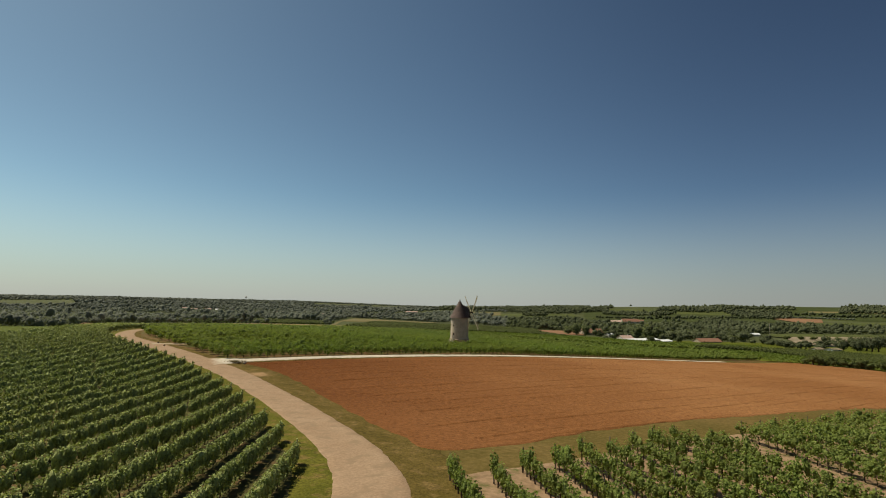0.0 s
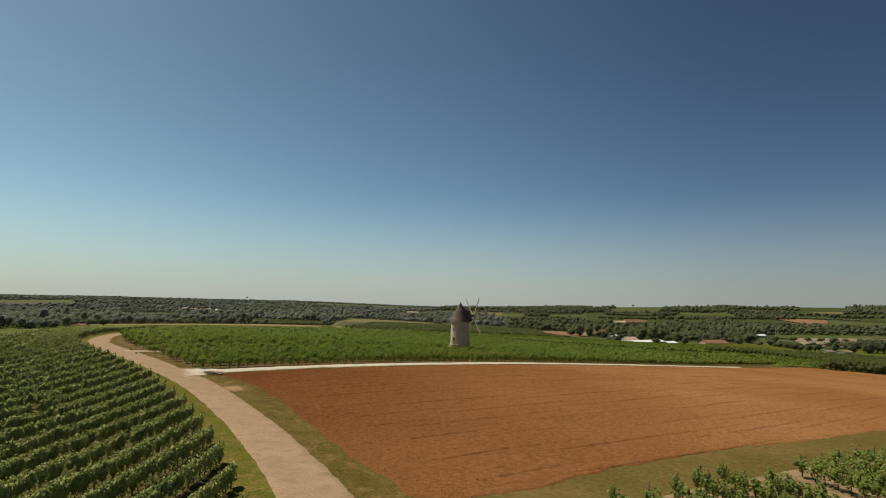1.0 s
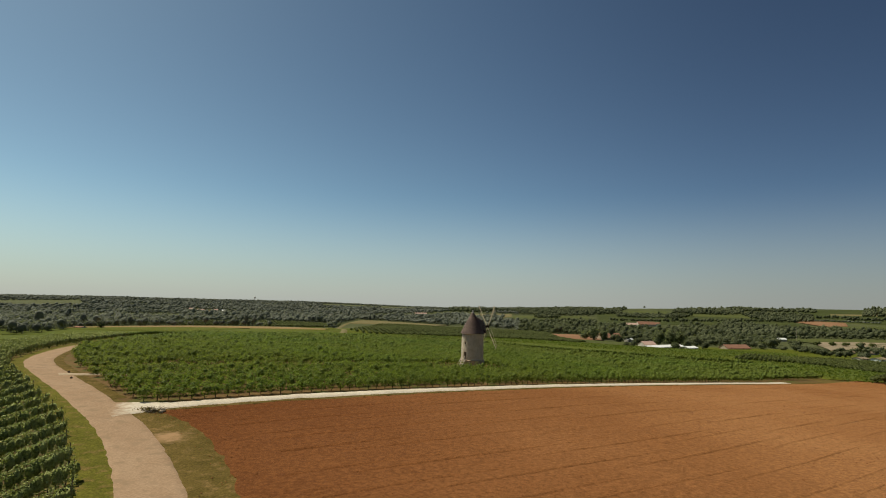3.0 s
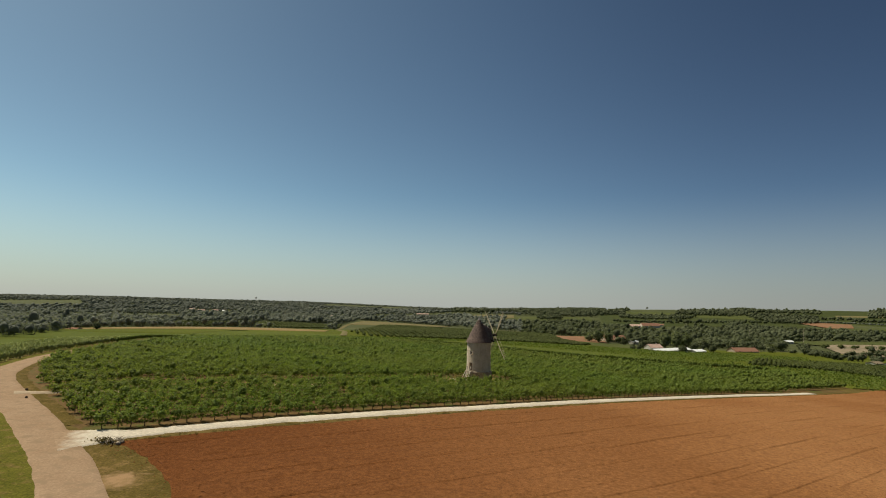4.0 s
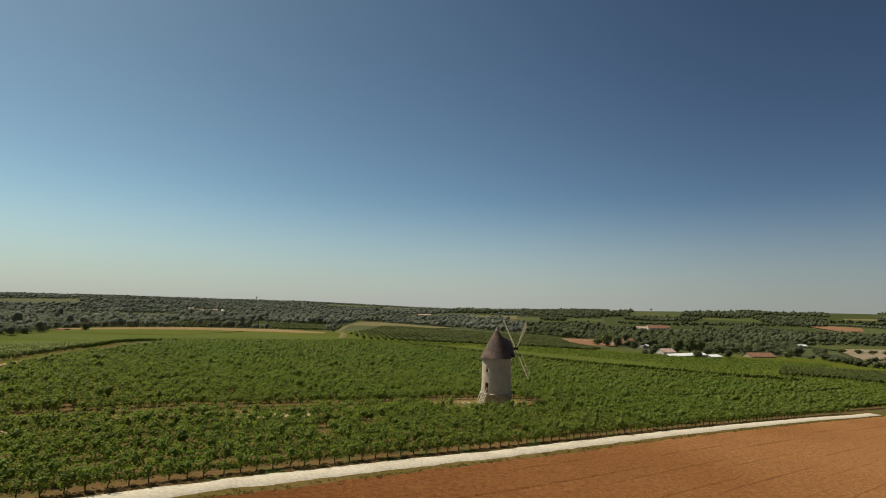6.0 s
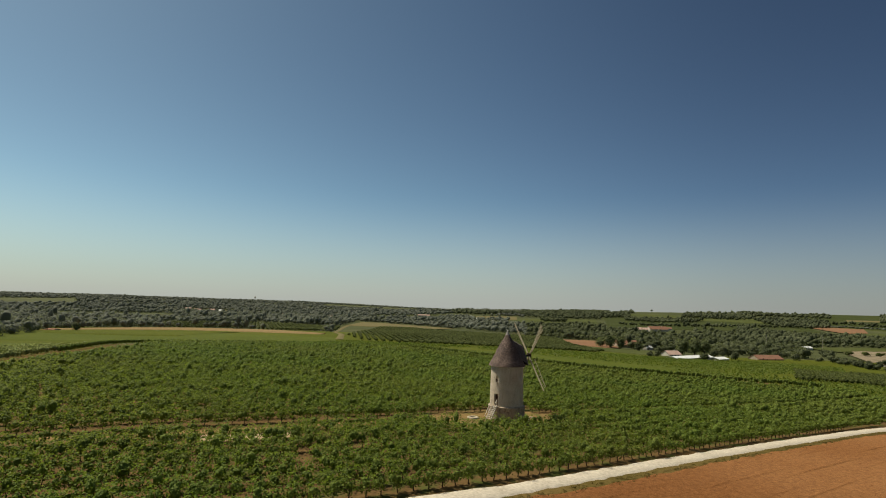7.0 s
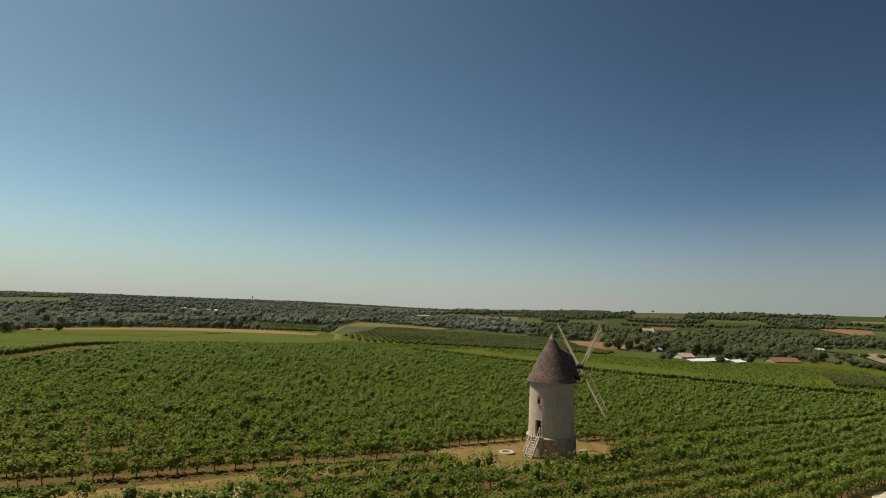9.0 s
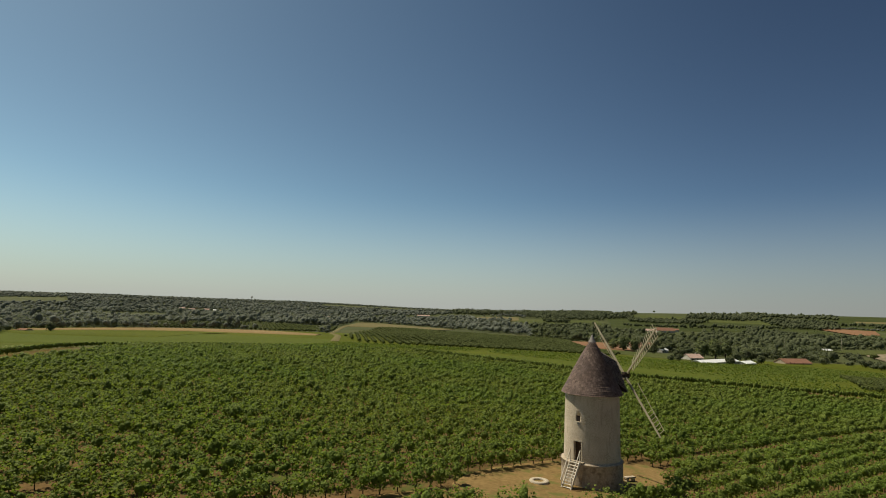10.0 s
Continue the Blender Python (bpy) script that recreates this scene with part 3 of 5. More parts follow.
    swell = full * rng.uniform(0.75, 1.1, (count * 2, 1)) * vigour[own][:, None]
    second = (np.arange(count * 2) % 2)[:, None]
    ca = cor[..., 0] * spacing * (0.5 + 0.2 * hedge) * swell + second * rng.normal(0, 0.3 * spacing, (count * 2, 1))
    cb = cor[..., 1] * spread * 0.72 * swell + second * rng.normal(0, (0.3 - 0.2 * hedge) * spread, (count * 2, 1))
    cz = (top * vigour[own][:, None] - stem) * (0.5 + 0.46 * cor[..., 2] * swell + second * rng.uniform(-0.1, 0.14, (count * 2, 1)))
    kx, ky = px[own][:, None] + way[0] * ca + side[0] * cb, py[own][:, None] + way[1] * ca + side[1] * cb
    hearts = np.stack([kx, ky, height(px, py)[own][:, None] + stem + cz], -1)
    row = thing("vine_row", label, "vines", (float(px[0]), float(py[0]), ground_at(px[0], py[0])), 0.0, group)
    shift = np.array([px[0], py[0], ground_at(px[0], py[0])])
    part_of("leaves", leaves_mesh("leaves", centre - shift, out, size[owner], rng, 0.25, (hearts - shift, tri), 0.4 + 0.1 * hedge, True), material, row, kind="stuff")
    gz = height(px, py)
    seen = near < 120
    if seen.any():
        b = np.stack([px, py, gz - 0.05], -1)[seen] - shift
        t = b + np.stack([rng.normal(0, 0.08, seen.sum()), rng.normal(0, 0.08, seen.sum()), np.full(seen.sum(), stem + 0.45)], -1)
        if single:
            for q in b:
                ob = new("stem", STEM)
                ob.parent = row
                ob.matrix_basis = pose(*q, rng.normal(0, 5), rng.normal(0, 5), rng.uniform(0, 360))
        else:
            part_of("stem_row", sticks_mesh("stem_row", b, t, np.full(len(b), 0.055), np.full(len(b), 0.035)), BARK, row, kind="stuff")
    if post_every and near.min() < 150:
        for j in sorted({0, count - 1, *range(0, count, post_every)}):
            if near[j] < 110:
                b = np.array([[px[j], py[j], gz[j] - 0.1]]) - shift
                part_of("post", sticks_mesh("post", b, b + np.array([[rng.normal(0, 0.04), rng.normal(0, 0.04), top + 0.08]]), np.array([0.05]), np.array([0.045]), 6), POST, row)
    return row


def clipped_runs(line, keep):
    """The stretches of a line where keep holds."""
    runs, start = [], None
    for k, ok in enumerate(list(keep) + [False]):
        if ok and start is None:
            start = k
        if not ok and start is not None:
            if k - start > 2:
                runs.append(line[start:k])
            start = None
    return runs


def furrows():
    base = smooth_line([(-60, 83), *PATH_LINE[0:], (165, 255)], 1.0)
    nrm = normals(base)
    d = -5.0
    while d > -95:
        line = base + nrm * d
        strong = rng.uniform(0.5, 1.0)
        for run in clipped_runs(line, inside(FIELD_EDGE, line)):
            if len(run) < 14:
                continue
            run = run[int(rng.integers(2, 6)) : len(run) - int(rng.integers(2, 6))]
            a, b = normals(run), run
            k = np.arange(len(run))
            hgt = 0.155 * strong * np.clip(0.55 + 0.5 * np.sin(k * 0.13 + d) + rng.normal(0, 0.2, len(run)), 0.02, 1.2)
            half = (0.16 + 0.5 * hgt)[:, None]
            wob = np.cumsum(rng.normal(0, 0.02, len(run)))[:, None]
            l_, m_, r_ = b + a * (wob + half), b + a * wob, b + a * (wob - half)
            p = np.stack([l_, m_, r_], 1)
            z = height(p[..., 0], p[..., 1]) + 0.03
            z[:, 1] += hgt
            part_of("furrow", grid_mesh("furrow", p[..., 0], p[..., 1], z), RED_SOIL, field)
        d -= rng.uniform(1.9, 2.6)


furrows()
MILL = (5.2, 161.3)

# -- the vineyard round the mill: rows run along the chalk path --
MILL_BLOCK = [(-40.5, 102), (-33, 105), (-11, 119), (5, 130), (40, 159), (75, 188), (139, 238), (142, 284), (111, 283), (84, 288), (56, 291), (34, 303), (4, 325), (-29, 356), (-98, 361), (-134, 316), (-110, 248), (-98, 197), (-91, 173), (-83.5, 154), (-77.5, 144), (-71.5, 134), (-66, 127), (-60.5, 120.5), (-52, 112), (-47, 107.5)]
BLOCK_EDGE = np.array(MILL_BLOCK[-9:] + [(-39, 101)])
LONG_PATH = [(-140, 45), (-100, 66), (-65, 85), *PATH_LINE[0:], (165, 255), (220, 300)]
base_line = smooth_line(LONG_PATH, 1.0)
base_norm = normals(base_line)
for k in range(84):
    d = 2.55 + 2.75 * k
    line = base_line + base_norm * d
    line = line + rng.normal(0, 0.05, 2)
    ok = inside(MILL_BLOCK, line)
    # the bare yard of the mill and the lane that leads to it
    ux, uy = line[:, 0] - 3.6, line[:, 1] - 161.2
    along, aside = ux * 0.78 + uy * 0.62, -ux * 0.62 + uy * 0.78
    ok &= (along / 13.5) ** 2 + (aside / 5.6) ** 2 > 1
    ok &= ~((ux < -0.5) & (aside > -7.2) & (aside < 0) & (along > -11))
    if k == 9:
        ok &= ~((line[:, 0] > -52) & (line[:, 0] < 4))
    if k == 8:
        # this row bends towards the lane
        line = line + base_norm * 0.8 * np.clip(np.minimum(line[:, 0] + 56, 6 - line[:, 0]) / 5, 0, 1)[:, None]
        ok &= ~((np.abs(line[:, 0] + 28.2) < 1.6) | (np.abs(line[:, 0] + 24.3) < 1.7))
    for run in clipped_runs(line, ok):
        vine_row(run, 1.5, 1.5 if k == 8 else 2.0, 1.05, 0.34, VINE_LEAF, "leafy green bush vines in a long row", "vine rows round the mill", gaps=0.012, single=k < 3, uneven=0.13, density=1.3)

# full rows along the far rim of the block, each with an open strip before it
for high, edge in ((2.1, [(-118, 232), (-127, 256), (-141, 290), (-146, 325), (-128, 354), (-98, 368), (-60, 371), (-34, 368)]), (2.6, [(-27, 367), (3.3, 335), (34, 313), (56, 301), (80, 298), (106, 292), (122, 293), (141, 292)])):
    vine_row(smooth_line(edge, 1.0), 0.75, high, 0.6, 0.1, VINE_LEAF, "full leafy row of vines along the rim", "vine rows round the mill", gaps=0.0, density=0.7, hedge=0.95, uneven=0.03)

# -- the older vineyard west of the track: clipped rows --
A_DIR = np.array([-0.05, 0.99875])
A_SIDE = np.array([-0.99875, -0.05])
road_mid = smooth_line(ROAD_LINE, 1.0)
road_side = road_mid + normals(road_mid) * np.interp(road_mid[:, 1], [0, 105, 140], [4.6, 4.6, 3.3])[:, None]
OLD_BLOCK = [tuple(p) for p in road_side if 20 < p[1] < 275] + [(-139, 272), (-136, 225), (-116, 182), (-98, 142), (-89, 106), (-27, 22)]
for k in range(60):
    origin = np.array([-12.4, 46.8]) + A_SIDE * 2.88 * (k - 1.5)
    line = origin + A_DIR * np.arange(-40, 260, 1.0)[:, None]
    for run in clipped_runs(line, inside(OLD_BLOCK, line)):
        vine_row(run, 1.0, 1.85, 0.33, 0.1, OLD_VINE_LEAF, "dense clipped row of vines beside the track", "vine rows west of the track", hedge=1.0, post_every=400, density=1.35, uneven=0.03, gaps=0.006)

# -- the young vineyard south of the ploughed field --
C_DIR = np.array([0.19, -0.982])
C_SIDE = np.array([0.982, 0.19])
SOUTH_BLOCK = [(-0.5, 40.5), (3.5, 40.8), (6.2, 43.5), (9.4, 45.2), (12.4, 47.2), (15.9, 50), (19.5, 52.5), (24, 54.5), (27.5, 55), (30, 24), (10, 24), (0, 24)]
EAST_BLOCK = [(29, 57.5), (40, 63.5), (60, 75.5), (90, 92), (120, 106), (130, 80), (60, 30), (36, 30), (32, 45)]
for k in range(11):
    line = np.array([0.4, 42.0]) + C_SIDE * 2.95 * k + C_DIR * np.arange(-16, 42, 0.8)[:, None]
    for run in clipped_runs(line, inside(SOUTH_BLOCK, line)):
        vine_row(run, 0.9, 1.95, 0.37, 0.4, YOUNG_VINE_LEAF, "young vines in a thin row on bare soil", "vine rows south of the field", hedge=0.5, post_every=9, gaps=0.03, single=True, density=1.5, uneven=0.12)
for k in range(30):
    line = np.array([31.5, 56.0]) + C_SIDE * 2.7 * k + C_DIR * np.arange(-40, 62, 0.8)[:, None]
    for run in clipped_runs(line, inside(EAST_BLOCK, line)):
        vine_row(run, 1.1, 1.9, 0.95, 0.4, YOUNG_VINE_LEAF, "full leafy vines in a row", "vine rows east of the lane", post_every=9, density=1.3)

sheet("vineyard_soil", [(-50, 108), *PATH_LINE[1:]], [(-98, 190), (-112, 250), (-60, 330), (20, 335), (140, 300)], VINE_SOIL, 0.03, 3.0, 0.0, "brown soil under the vines round the mill", "soil")
sheet("vineyard_soil", offset(ROAD_LINE[1:12], 5.0), [(-60, -10), (-110, 60), (-150, 140), (-160, 220)], WEEDY_SOIL, 0.03, 3.0, 0.0, "weedy dark soil between the clipped rows", "soil")
sheet("vineyard_soil", [(1.5, 41.5), (9.4, 46), (19.5, 53), (29, 58.5), (60, 76), (118, 106)], [(5, -5), (20, -5), (40, -5), (60, -5), (90, 0), (120, 0)], YOUNG_SOIL, 0.03, 2.0, 0.4, "bare stony soil of the young vineyard", "soil")
sheet("vineyard_soil", BLOCK_EDGE + np.array([-1.0, -0.4]), BLOCK_EDGE + np.array([11, 6]), VINE_SOIL, 0.036, 1.5, 0.4, "bare brown soil at the row ends", "soil")

# ---- windmill ----
def stone_wall(name):
    m, n, l, bsdf = tree_of(name)
    broad = noise_at(n, l, 0.7, 5)
    grain = noise_at(n, l, 11.0, 4)
    geo = n.new("ShaderNodeNewGeometry")
    mp = n.new("ShaderNodeMapping")
    mp.inputs["Scale"].default_value = (3.2, 3.2, 6.5)
    vor = n.new("ShaderNodeTexVoronoi")
    vor.feature = "DISTANCE_TO_EDGE"
    vor.inputs["Scale"].default_value = 0.9
    l.new(geo.outputs["Position"], mp.inputs["Vector"])
    l.new(mp.outputs["Vector"], vor.inputs["Vector"])
    joint = ramp(n, l, vor.outputs["Distance"], [(0.0, (0, 0, 0)), (0.09, (1, 1, 1))])
    col = ramp(n, l, broad, [(0.3, (0.46, 0.365, 0.255)), (0.7, (0.62, 0.515, 0.375))])
    col = mixed(n, l, 0.35, col, ramp(n, l, grain, [(0.3, (0.33, 0.26, 0.185)), (0.7, (0.68, 0.59, 0.46))]))
    # thin lime render, worn off in patches where the stones show
    worn = ramp(n, l, noise_at(n, l, 0.9, 5), [(0.42, (0, 0, 0)), (0.6, (1, 1, 1))])
    dark = mixed(n, l, 1.0, col, mixed(n, l, joint, (0.72, 0.7, 0.66), (1, 1, 1)), "MULTIPLY")
    col = mixed(n, l, worn, col, dark)
    streak = ramp(n, l, noise_at(n, l, 1.0, 5, (2.6, 2.6, 0.35)), [(0.58, (1, 1, 1)), (0.8, (0.62, 0.6, 0.56))])
    col = mixed(n, l, 1.0, col, streak, "MULTIPLY")
    l.new(col, bsdf.inputs["Base Color"])
    bsdf.inputs["Roughness"].default_value = 0.95
    rough = mixed(n, l, 0.5, joint, grain)
    bumped(n, l, bsdf, rough, 0.7, 0.03)
    return m


def island_tiles(name, stops, rough=0.85):
    m, n, l, bsdf = tree_of(name)
    geo = n.new("ShaderNodeNewGeometry")
    col = ramp(n, l, geo.outputs["Random Per Island"], stops)
    stain = ramp(n, l, noise_at(n, l, 0.8, 5), [(0.4, (1, 1, 1)), (0.7, (0.7, 0.7, 0.72))])
    l.new(mixed(n, l, 1.0, col, stain, "MULTIPLY"), bsdf.inputs["Base Color"])
    bsdf.inputs["Roughness"].default_value = rough
    bumped(n, l, bsdf, noise_at(n, l, 20.0, 3), 0.4, 0.02)
    return m


STONE = stone_wall("lime_rendered_stone")
PLINTH = surface("weathered_plinth_stone", (0.33, 0.262, 0.185), (0.5, 0.41, 0.3), 0.8, 7.0, bump=0.7, depth=0.03, spot=(0.24, 0.185, 0.13))
TILE = island_tiles("brown_roof_shingles", [(0.0, (0.105, 0.066, 0.048)), (0.45, (0.145, 0.094, 0.07)), (0.85, (0.185, 0.122, 0.093)), (1.0, (0.24, 0.165, 0.128))])
# hood shingles in paler, greyer tones than those of the cap
HOOD_TILE = island_tiles("grey_hood_shingles", [(0.0, (0.17, 0.135, 0.11)), (0.5, (0.22, 0.175, 0.145)), (1.0, (0.3, 0.245, 0.205))])
UNDER_ROOF = surface("dark_boards", (0.035, 0.025, 0.02), (0.06, 0.045, 0.035), 1.0, 12.0, bump=0.2, depth=0.01)
LEAD = surface("grey_lead_sheet", (0.22, 0.2, 0.18), (0.33, 0.30, 0.27), 2.0, 9.0, rough=0.6, bump=0.2, depth=0.01)
SAIL_WOOD = surface("bleached_sail_wood", (0.31, 0.265, 0.17), (0.46, 0.4, 0.275), 1.0, 14.0, bump=0.3, depth=0.01)
STAIR_WOOD = surface("whitened_stair_wood", (0.52, 0.45, 0.35), (0.68, 0.61, 0.50), 1.0, 14.0, bump=0.3, depth=0.01)
DOOR_WOOD = surface("dark_door_wood", (0.055, 0.032, 0.02), (0.10, 0.06, 0.038), 1.5, 14.0, bump=0.4, depth=0.01)
PALE_STONE = surface("pale_dressed_stone", (0.36, 0.3, 0.215), (0.52, 0.445, 0.335), 1.0, 10.0, bump=0.4, depth=0.02)
SPUR = surface("dusty_pale_chalk", (0.3, 0.225, 0.145), (0.4, 0.31, 0.21), 0.4, 3.0, bump=0.4, depth=0.03)
SAND = surface("bare_pale_sand", (0.36, 0.25, 0.14), (0.47, 0.35, 0.21), 0.4, 3.0, bump=0.4, depth=0.03)
YARD = surface("trodden_sandy_yard", (0.168, 0.106, 0.04), (0.255, 0.168, 0.068), 0.25, 2.5, bump=0.4, depth=0.04, spot=(0.13, 0.12, 0.036))


def beam(bm, a, b, w, h, up=(0, 0, 1), taper=1.0):
    """A squared timber from a to b, w wide and h deep."""
    a, b = Vector(a), Vector(b)
    d = (b - a).normalized()
    s = d.cross(Vector(up))
    if s.length < 1e-3:
        s = d.cross(Vector((1, 0, 0)))
    s.normalize()
    u = s.cross(d)
    v = []
    for p, k in ((a, 1.0), (b, taper)):
        for i, j in ((-1, -1), (1, -1), (1, 1), (-1, 1)):
            v.append(bm.verts.new(p + s * (i * w * 0.5 * k) + u * (j * h * 0.5 * k)))
    for f in ((0, 1, 2, 3), (7, 6, 5, 4), (0, 4, 5, 1), (1, 5, 6, 2), (2, 6, 7, 3), (3, 7, 4, 0)):
        bm.faces.new([v[k] for k in f])
    return bm


def turned(profile, sides, smooth=True):
    """A solid of revolution about z from (radius, height) pairs."""
    bm = bmesh.new()
    rings = []
    for r, z in profile:
        if r < 1e-4:
            rings.append([bm.verts.new((0, 0, z))])
        else:
            rings.append([bm.verts.new((r * math.cos(2 * math.pi * k / sides), r * math.sin(2 * math.pi * k / sides), z)) for k in range(sides)])
    for a, b in zip(rings, rings[1:]):
        for k in range(sides):
            n = (k + 1) % sides
            quad = list(dict.fromkeys([a[k % len(a)], a[n % len(a)], b[n % len(b)], b[k % len(b)]]))
            if len(quad) > 2:
                bm.faces.new(quad).smooth = smooth
    return bm


def tower_wall(openings):
    """The drum of the tower, with openings (angle, half width in steps, sill, head) that go through its thickness."""
    sides, thick = 160, 0.55
    levels = sorted({2.2, 8.6, *np.arange(2.8, 8.4, 0.7).round(2), *[z for o in openings for z in o[2:]]})
    radius = lambda z: 2.62 - 0.017 * (z - 2.2)
    bm = bmesh.new()
    cache = {}

    def at(k, z, inner):
        key = (k % sides, z, inner)
        if key not in cache:
            a, r = 2 * math.pi * (k % sides) / sides, radius(z) - (thick if inner else 0)
            wob = 0.0 if inner else 0.018 * noise.noise((math.cos(a) * 3, math.sin(a) * 3, z * 0.9))
            cache[key] = bm.verts.new(((r + wob) * math.cos(a), (r + wob) * math.sin(a), z))
        return cache[key]

    def is_open(k, z0, z1):
        for ang, half, sill, head in openings:
            c = round(ang / (2 * math.pi) * sides)
            if (k - c + half) % sides < 2 * half and z0 >= sill - 1e-6 and z1 <= head + 1e-6:
                return True
        return False

    for z0, z1 in zip(levels, levels[1:]):
        for k in range(sides):
            if is_open(k, z0, z1):
                for kk, way in ((k, k - 1), (k + 1, k + 1)):
                    if not is_open(way, z0, z1):
                        bm.faces.new([at(kk, z0, 0), at(kk, z1, 0), at(kk, z1, 1), at(kk, z0, 1)])
                continue
            f = bm.faces.new([at(k, z0, 0), at(k + 1, z0, 0), at(k + 1, z1, 0), at(k, z1, 0)])
            f.smooth = True
            bm.faces.new([at(k, z0, 1), at(k, z1, 1), at(k + 1, z1, 1), at(k + 1, z0, 1)])
    for ang, half, sill, head in openings:
        c = round(ang / (2 * math.pi) * sides)
        for k in range(c - half, c + half):
            for z in (sill, head):
                bm.faces.new([at(k, z, 0), at(k + 1, z, 0), at(k + 1, z, 1), at(k, z, 1)])
    bmesh.ops.recalc_face_normals(bm, faces=bm.faces)
    return bm


def shingle_rows(rows, pitch, width, rng):
    """Rows of lapped shingles; rows are lists of (left point, right point, downhill vector) segments."""
    co = []
    for segs in rows:
        for a, b, down in segs:
            a, b, down = Vector(a), Vector(b), Vector(down)
            n = max(1, round((b - a).length / width))
            out = (b - a).cross(down).normalized()
            if out.z < 0:
                out = -out
            for k in range(n):
                p, q = a.lerp(b, (k + 0.015) / n), a.lerp(b, (k + 0.985) / n)
                lift = out * (0.05 + 0.025 * rng.random())
                dd = down * (pitch * (1.12 + 0.06 * rng.random()))
                co += [p, q, q + dd + lift, p + dd + lift]
    me = bpy.data.meshes.new("shingles")
    fill_mesh(me, np.array([tuple(v) for v in co]), np.arange(len(co)).reshape(-1, 4), smooth=False)
    return me


DOOR_A = math.atan2(-0.97, -0.24) - radians(30)
HOOD_A = radians(90 - 72)


def windmill():
    mill = thing("windmill", "old round stone windmill with brown shingled cap and lattice sails", "windmill", (*MILL, ground_at(*MILL) - 0.02))
    plinth = [(2.86, -0.5), (2.84, 1.0), (2.82, 2.05), (2.86, 2.1), (2.86, 2.2), (2.62, 2.32), (2.3, 2.3)]
    part("plinth", turned(plinth, 96), PLINTH, mill, "dark weathered stone plinth")
    part("tower_wall", tower_wall([(DOOR_A, 4, 2.35, 4.15), (DOOR_A + 0.03, 2, 5.92, 6.48)]), STONE, mill, "pale lime-rendered rubble wall")
    part("ledge", turned([(2.6, 2.16), (2.88, 2.16), (2.89, 2.22), (2.86, 2.26), (2.6, 2.34)], 96), PLINTH, mill, "thin stone ledge")
    # door and its frame, set back in the wall
    out = Vector((math.cos(DOOR_A), math.sin(DOOR_A), 0))
    side = Vector((-out.y, out.x, 0))
    bm = bmesh.new()
    for k in range(5):
        c = out * 2.22 + side * (k - 2) * 0.17
        beam(bm, c + Vector((0, 0, 2.36)), c + Vector((0, 0, 4.08)), 0.19, 0.05, out)
    door = part("door", bm, DOOR_WOOD, mill, "dark plank door")
    bm = bmesh.new()
    beam(bm, out * 2.27 + side * 0.3 + Vector((0, 0, 3.2)), out * 2.27 + side * 0.3 + Vector((0, 0, 3.36)), 0.04, 0.05, out)
    part("door_handle", bm, LEAD, door)
    for s in (-1, 1):
        part("door_jamb", beam(bmesh.new(), out * 2.55 + side * s * 0.42 + Vector((0, 0, 2.34)), out * 2.53 + side * s * 0.42 + Vector((0, 0, 4.15)), 0.09, 0.12, out), STONE, mill)
    part("lintel", beam(bmesh.new(), out * 2.55 - side * 0.47 + Vector((0, 0, 4.21)), out * 2.55 + side * 0.47 + Vector((0, 0, 4.21)), 0.11, 0.13), STONE, mill)
    part("door_sill", beam(bmesh.new(), out * 2.66 - side * 0.72 + Vector((0, 0, 2.36)), out * 2.66 + side * 0.72 + Vector((0, 0, 2.36)), 0.4, 0.1), PLINTH, mill)
    wout = Vector((math.cos(DOOR_A + 0.02), math.sin(DOOR_A + 0.02), 0))
    wside = Vector((-wout.y, wout.x, 0))
    win = part("window", beam(bmesh.new(), wout * 2.51 - wside * 0.24 + Vector((0, 0, 6.2)), wout * 2.51 + wside * 0.24 + Vector((0, 0, 6.2)), 0.04, 0.56), UNDER_ROOF, mill, "small dark window")
    part("window_sill", beam(bmesh.new(), wout * 2.58 - wside * 0.2 + Vector((0, 0, 5.92)), wout * 2.58 + wside * 0.2 + Vector((0, 0, 5.92)), 0.14, 0.06), STONE, win)
    # the cap: boards below, rows of shingles above
    prof = lambda z: float(np.interp(z, [8.3, 8.7, 9.43, 10.7, 12.0, 12.6, 13.2, 13.7], [2.87, 2.68, 2.27, 1.66, 0.94, 0.6, 0.28, 0.02]))
    zs = np.arange(8.3, 13.55, 0.3)
    part("roof", turned([(2.4, 8.42), (prof(8.36) - 0.06, 8.34), *[(max(prof(z) - 0.05, 0.02), z) for z in zs[1:]], (0, 13.6)], 64), UNDER_ROOF, mill)
    rows = []
    z = 8.36
    while z < 13.3:
        r, r2 = prof(z + 0.17), prof(z)
        segs = []
        nseg = max(14, int(2 * math.pi * r / 0.21))
        shift = rng.uniform(0, 1)
        for k in range(nseg):
            a0, a1 = 2 * math.pi * (k + shift) / nseg, 2 * math.pi * (k + 1 + shift) / nseg
            am = (a0 + a1) / 2
            down = Vector(((r2 - r) * math.cos(am), (r2 - r) * math.sin(am), -0.17)).normalized()
            segs.append(((r * math.cos(a0), r * math.sin(a0), z + 0.17), (r * math.cos(a1), r * math.sin(a1), z + 0.17), down))
        rows.append(segs)
        z += 0.155
    part_of("shingles", shingle_rows(rows, 0.18, 0.3, rng), TILE, mill, "brown lapped shingles", kind="stuff")
    part("roof_tip", turned([(0.38, 13.15), (0.34, 13.2), (0.16, 13.55), (0.07, 13.82), (0, 13.87)], 24), LEAD, mill, "pale lead cap")
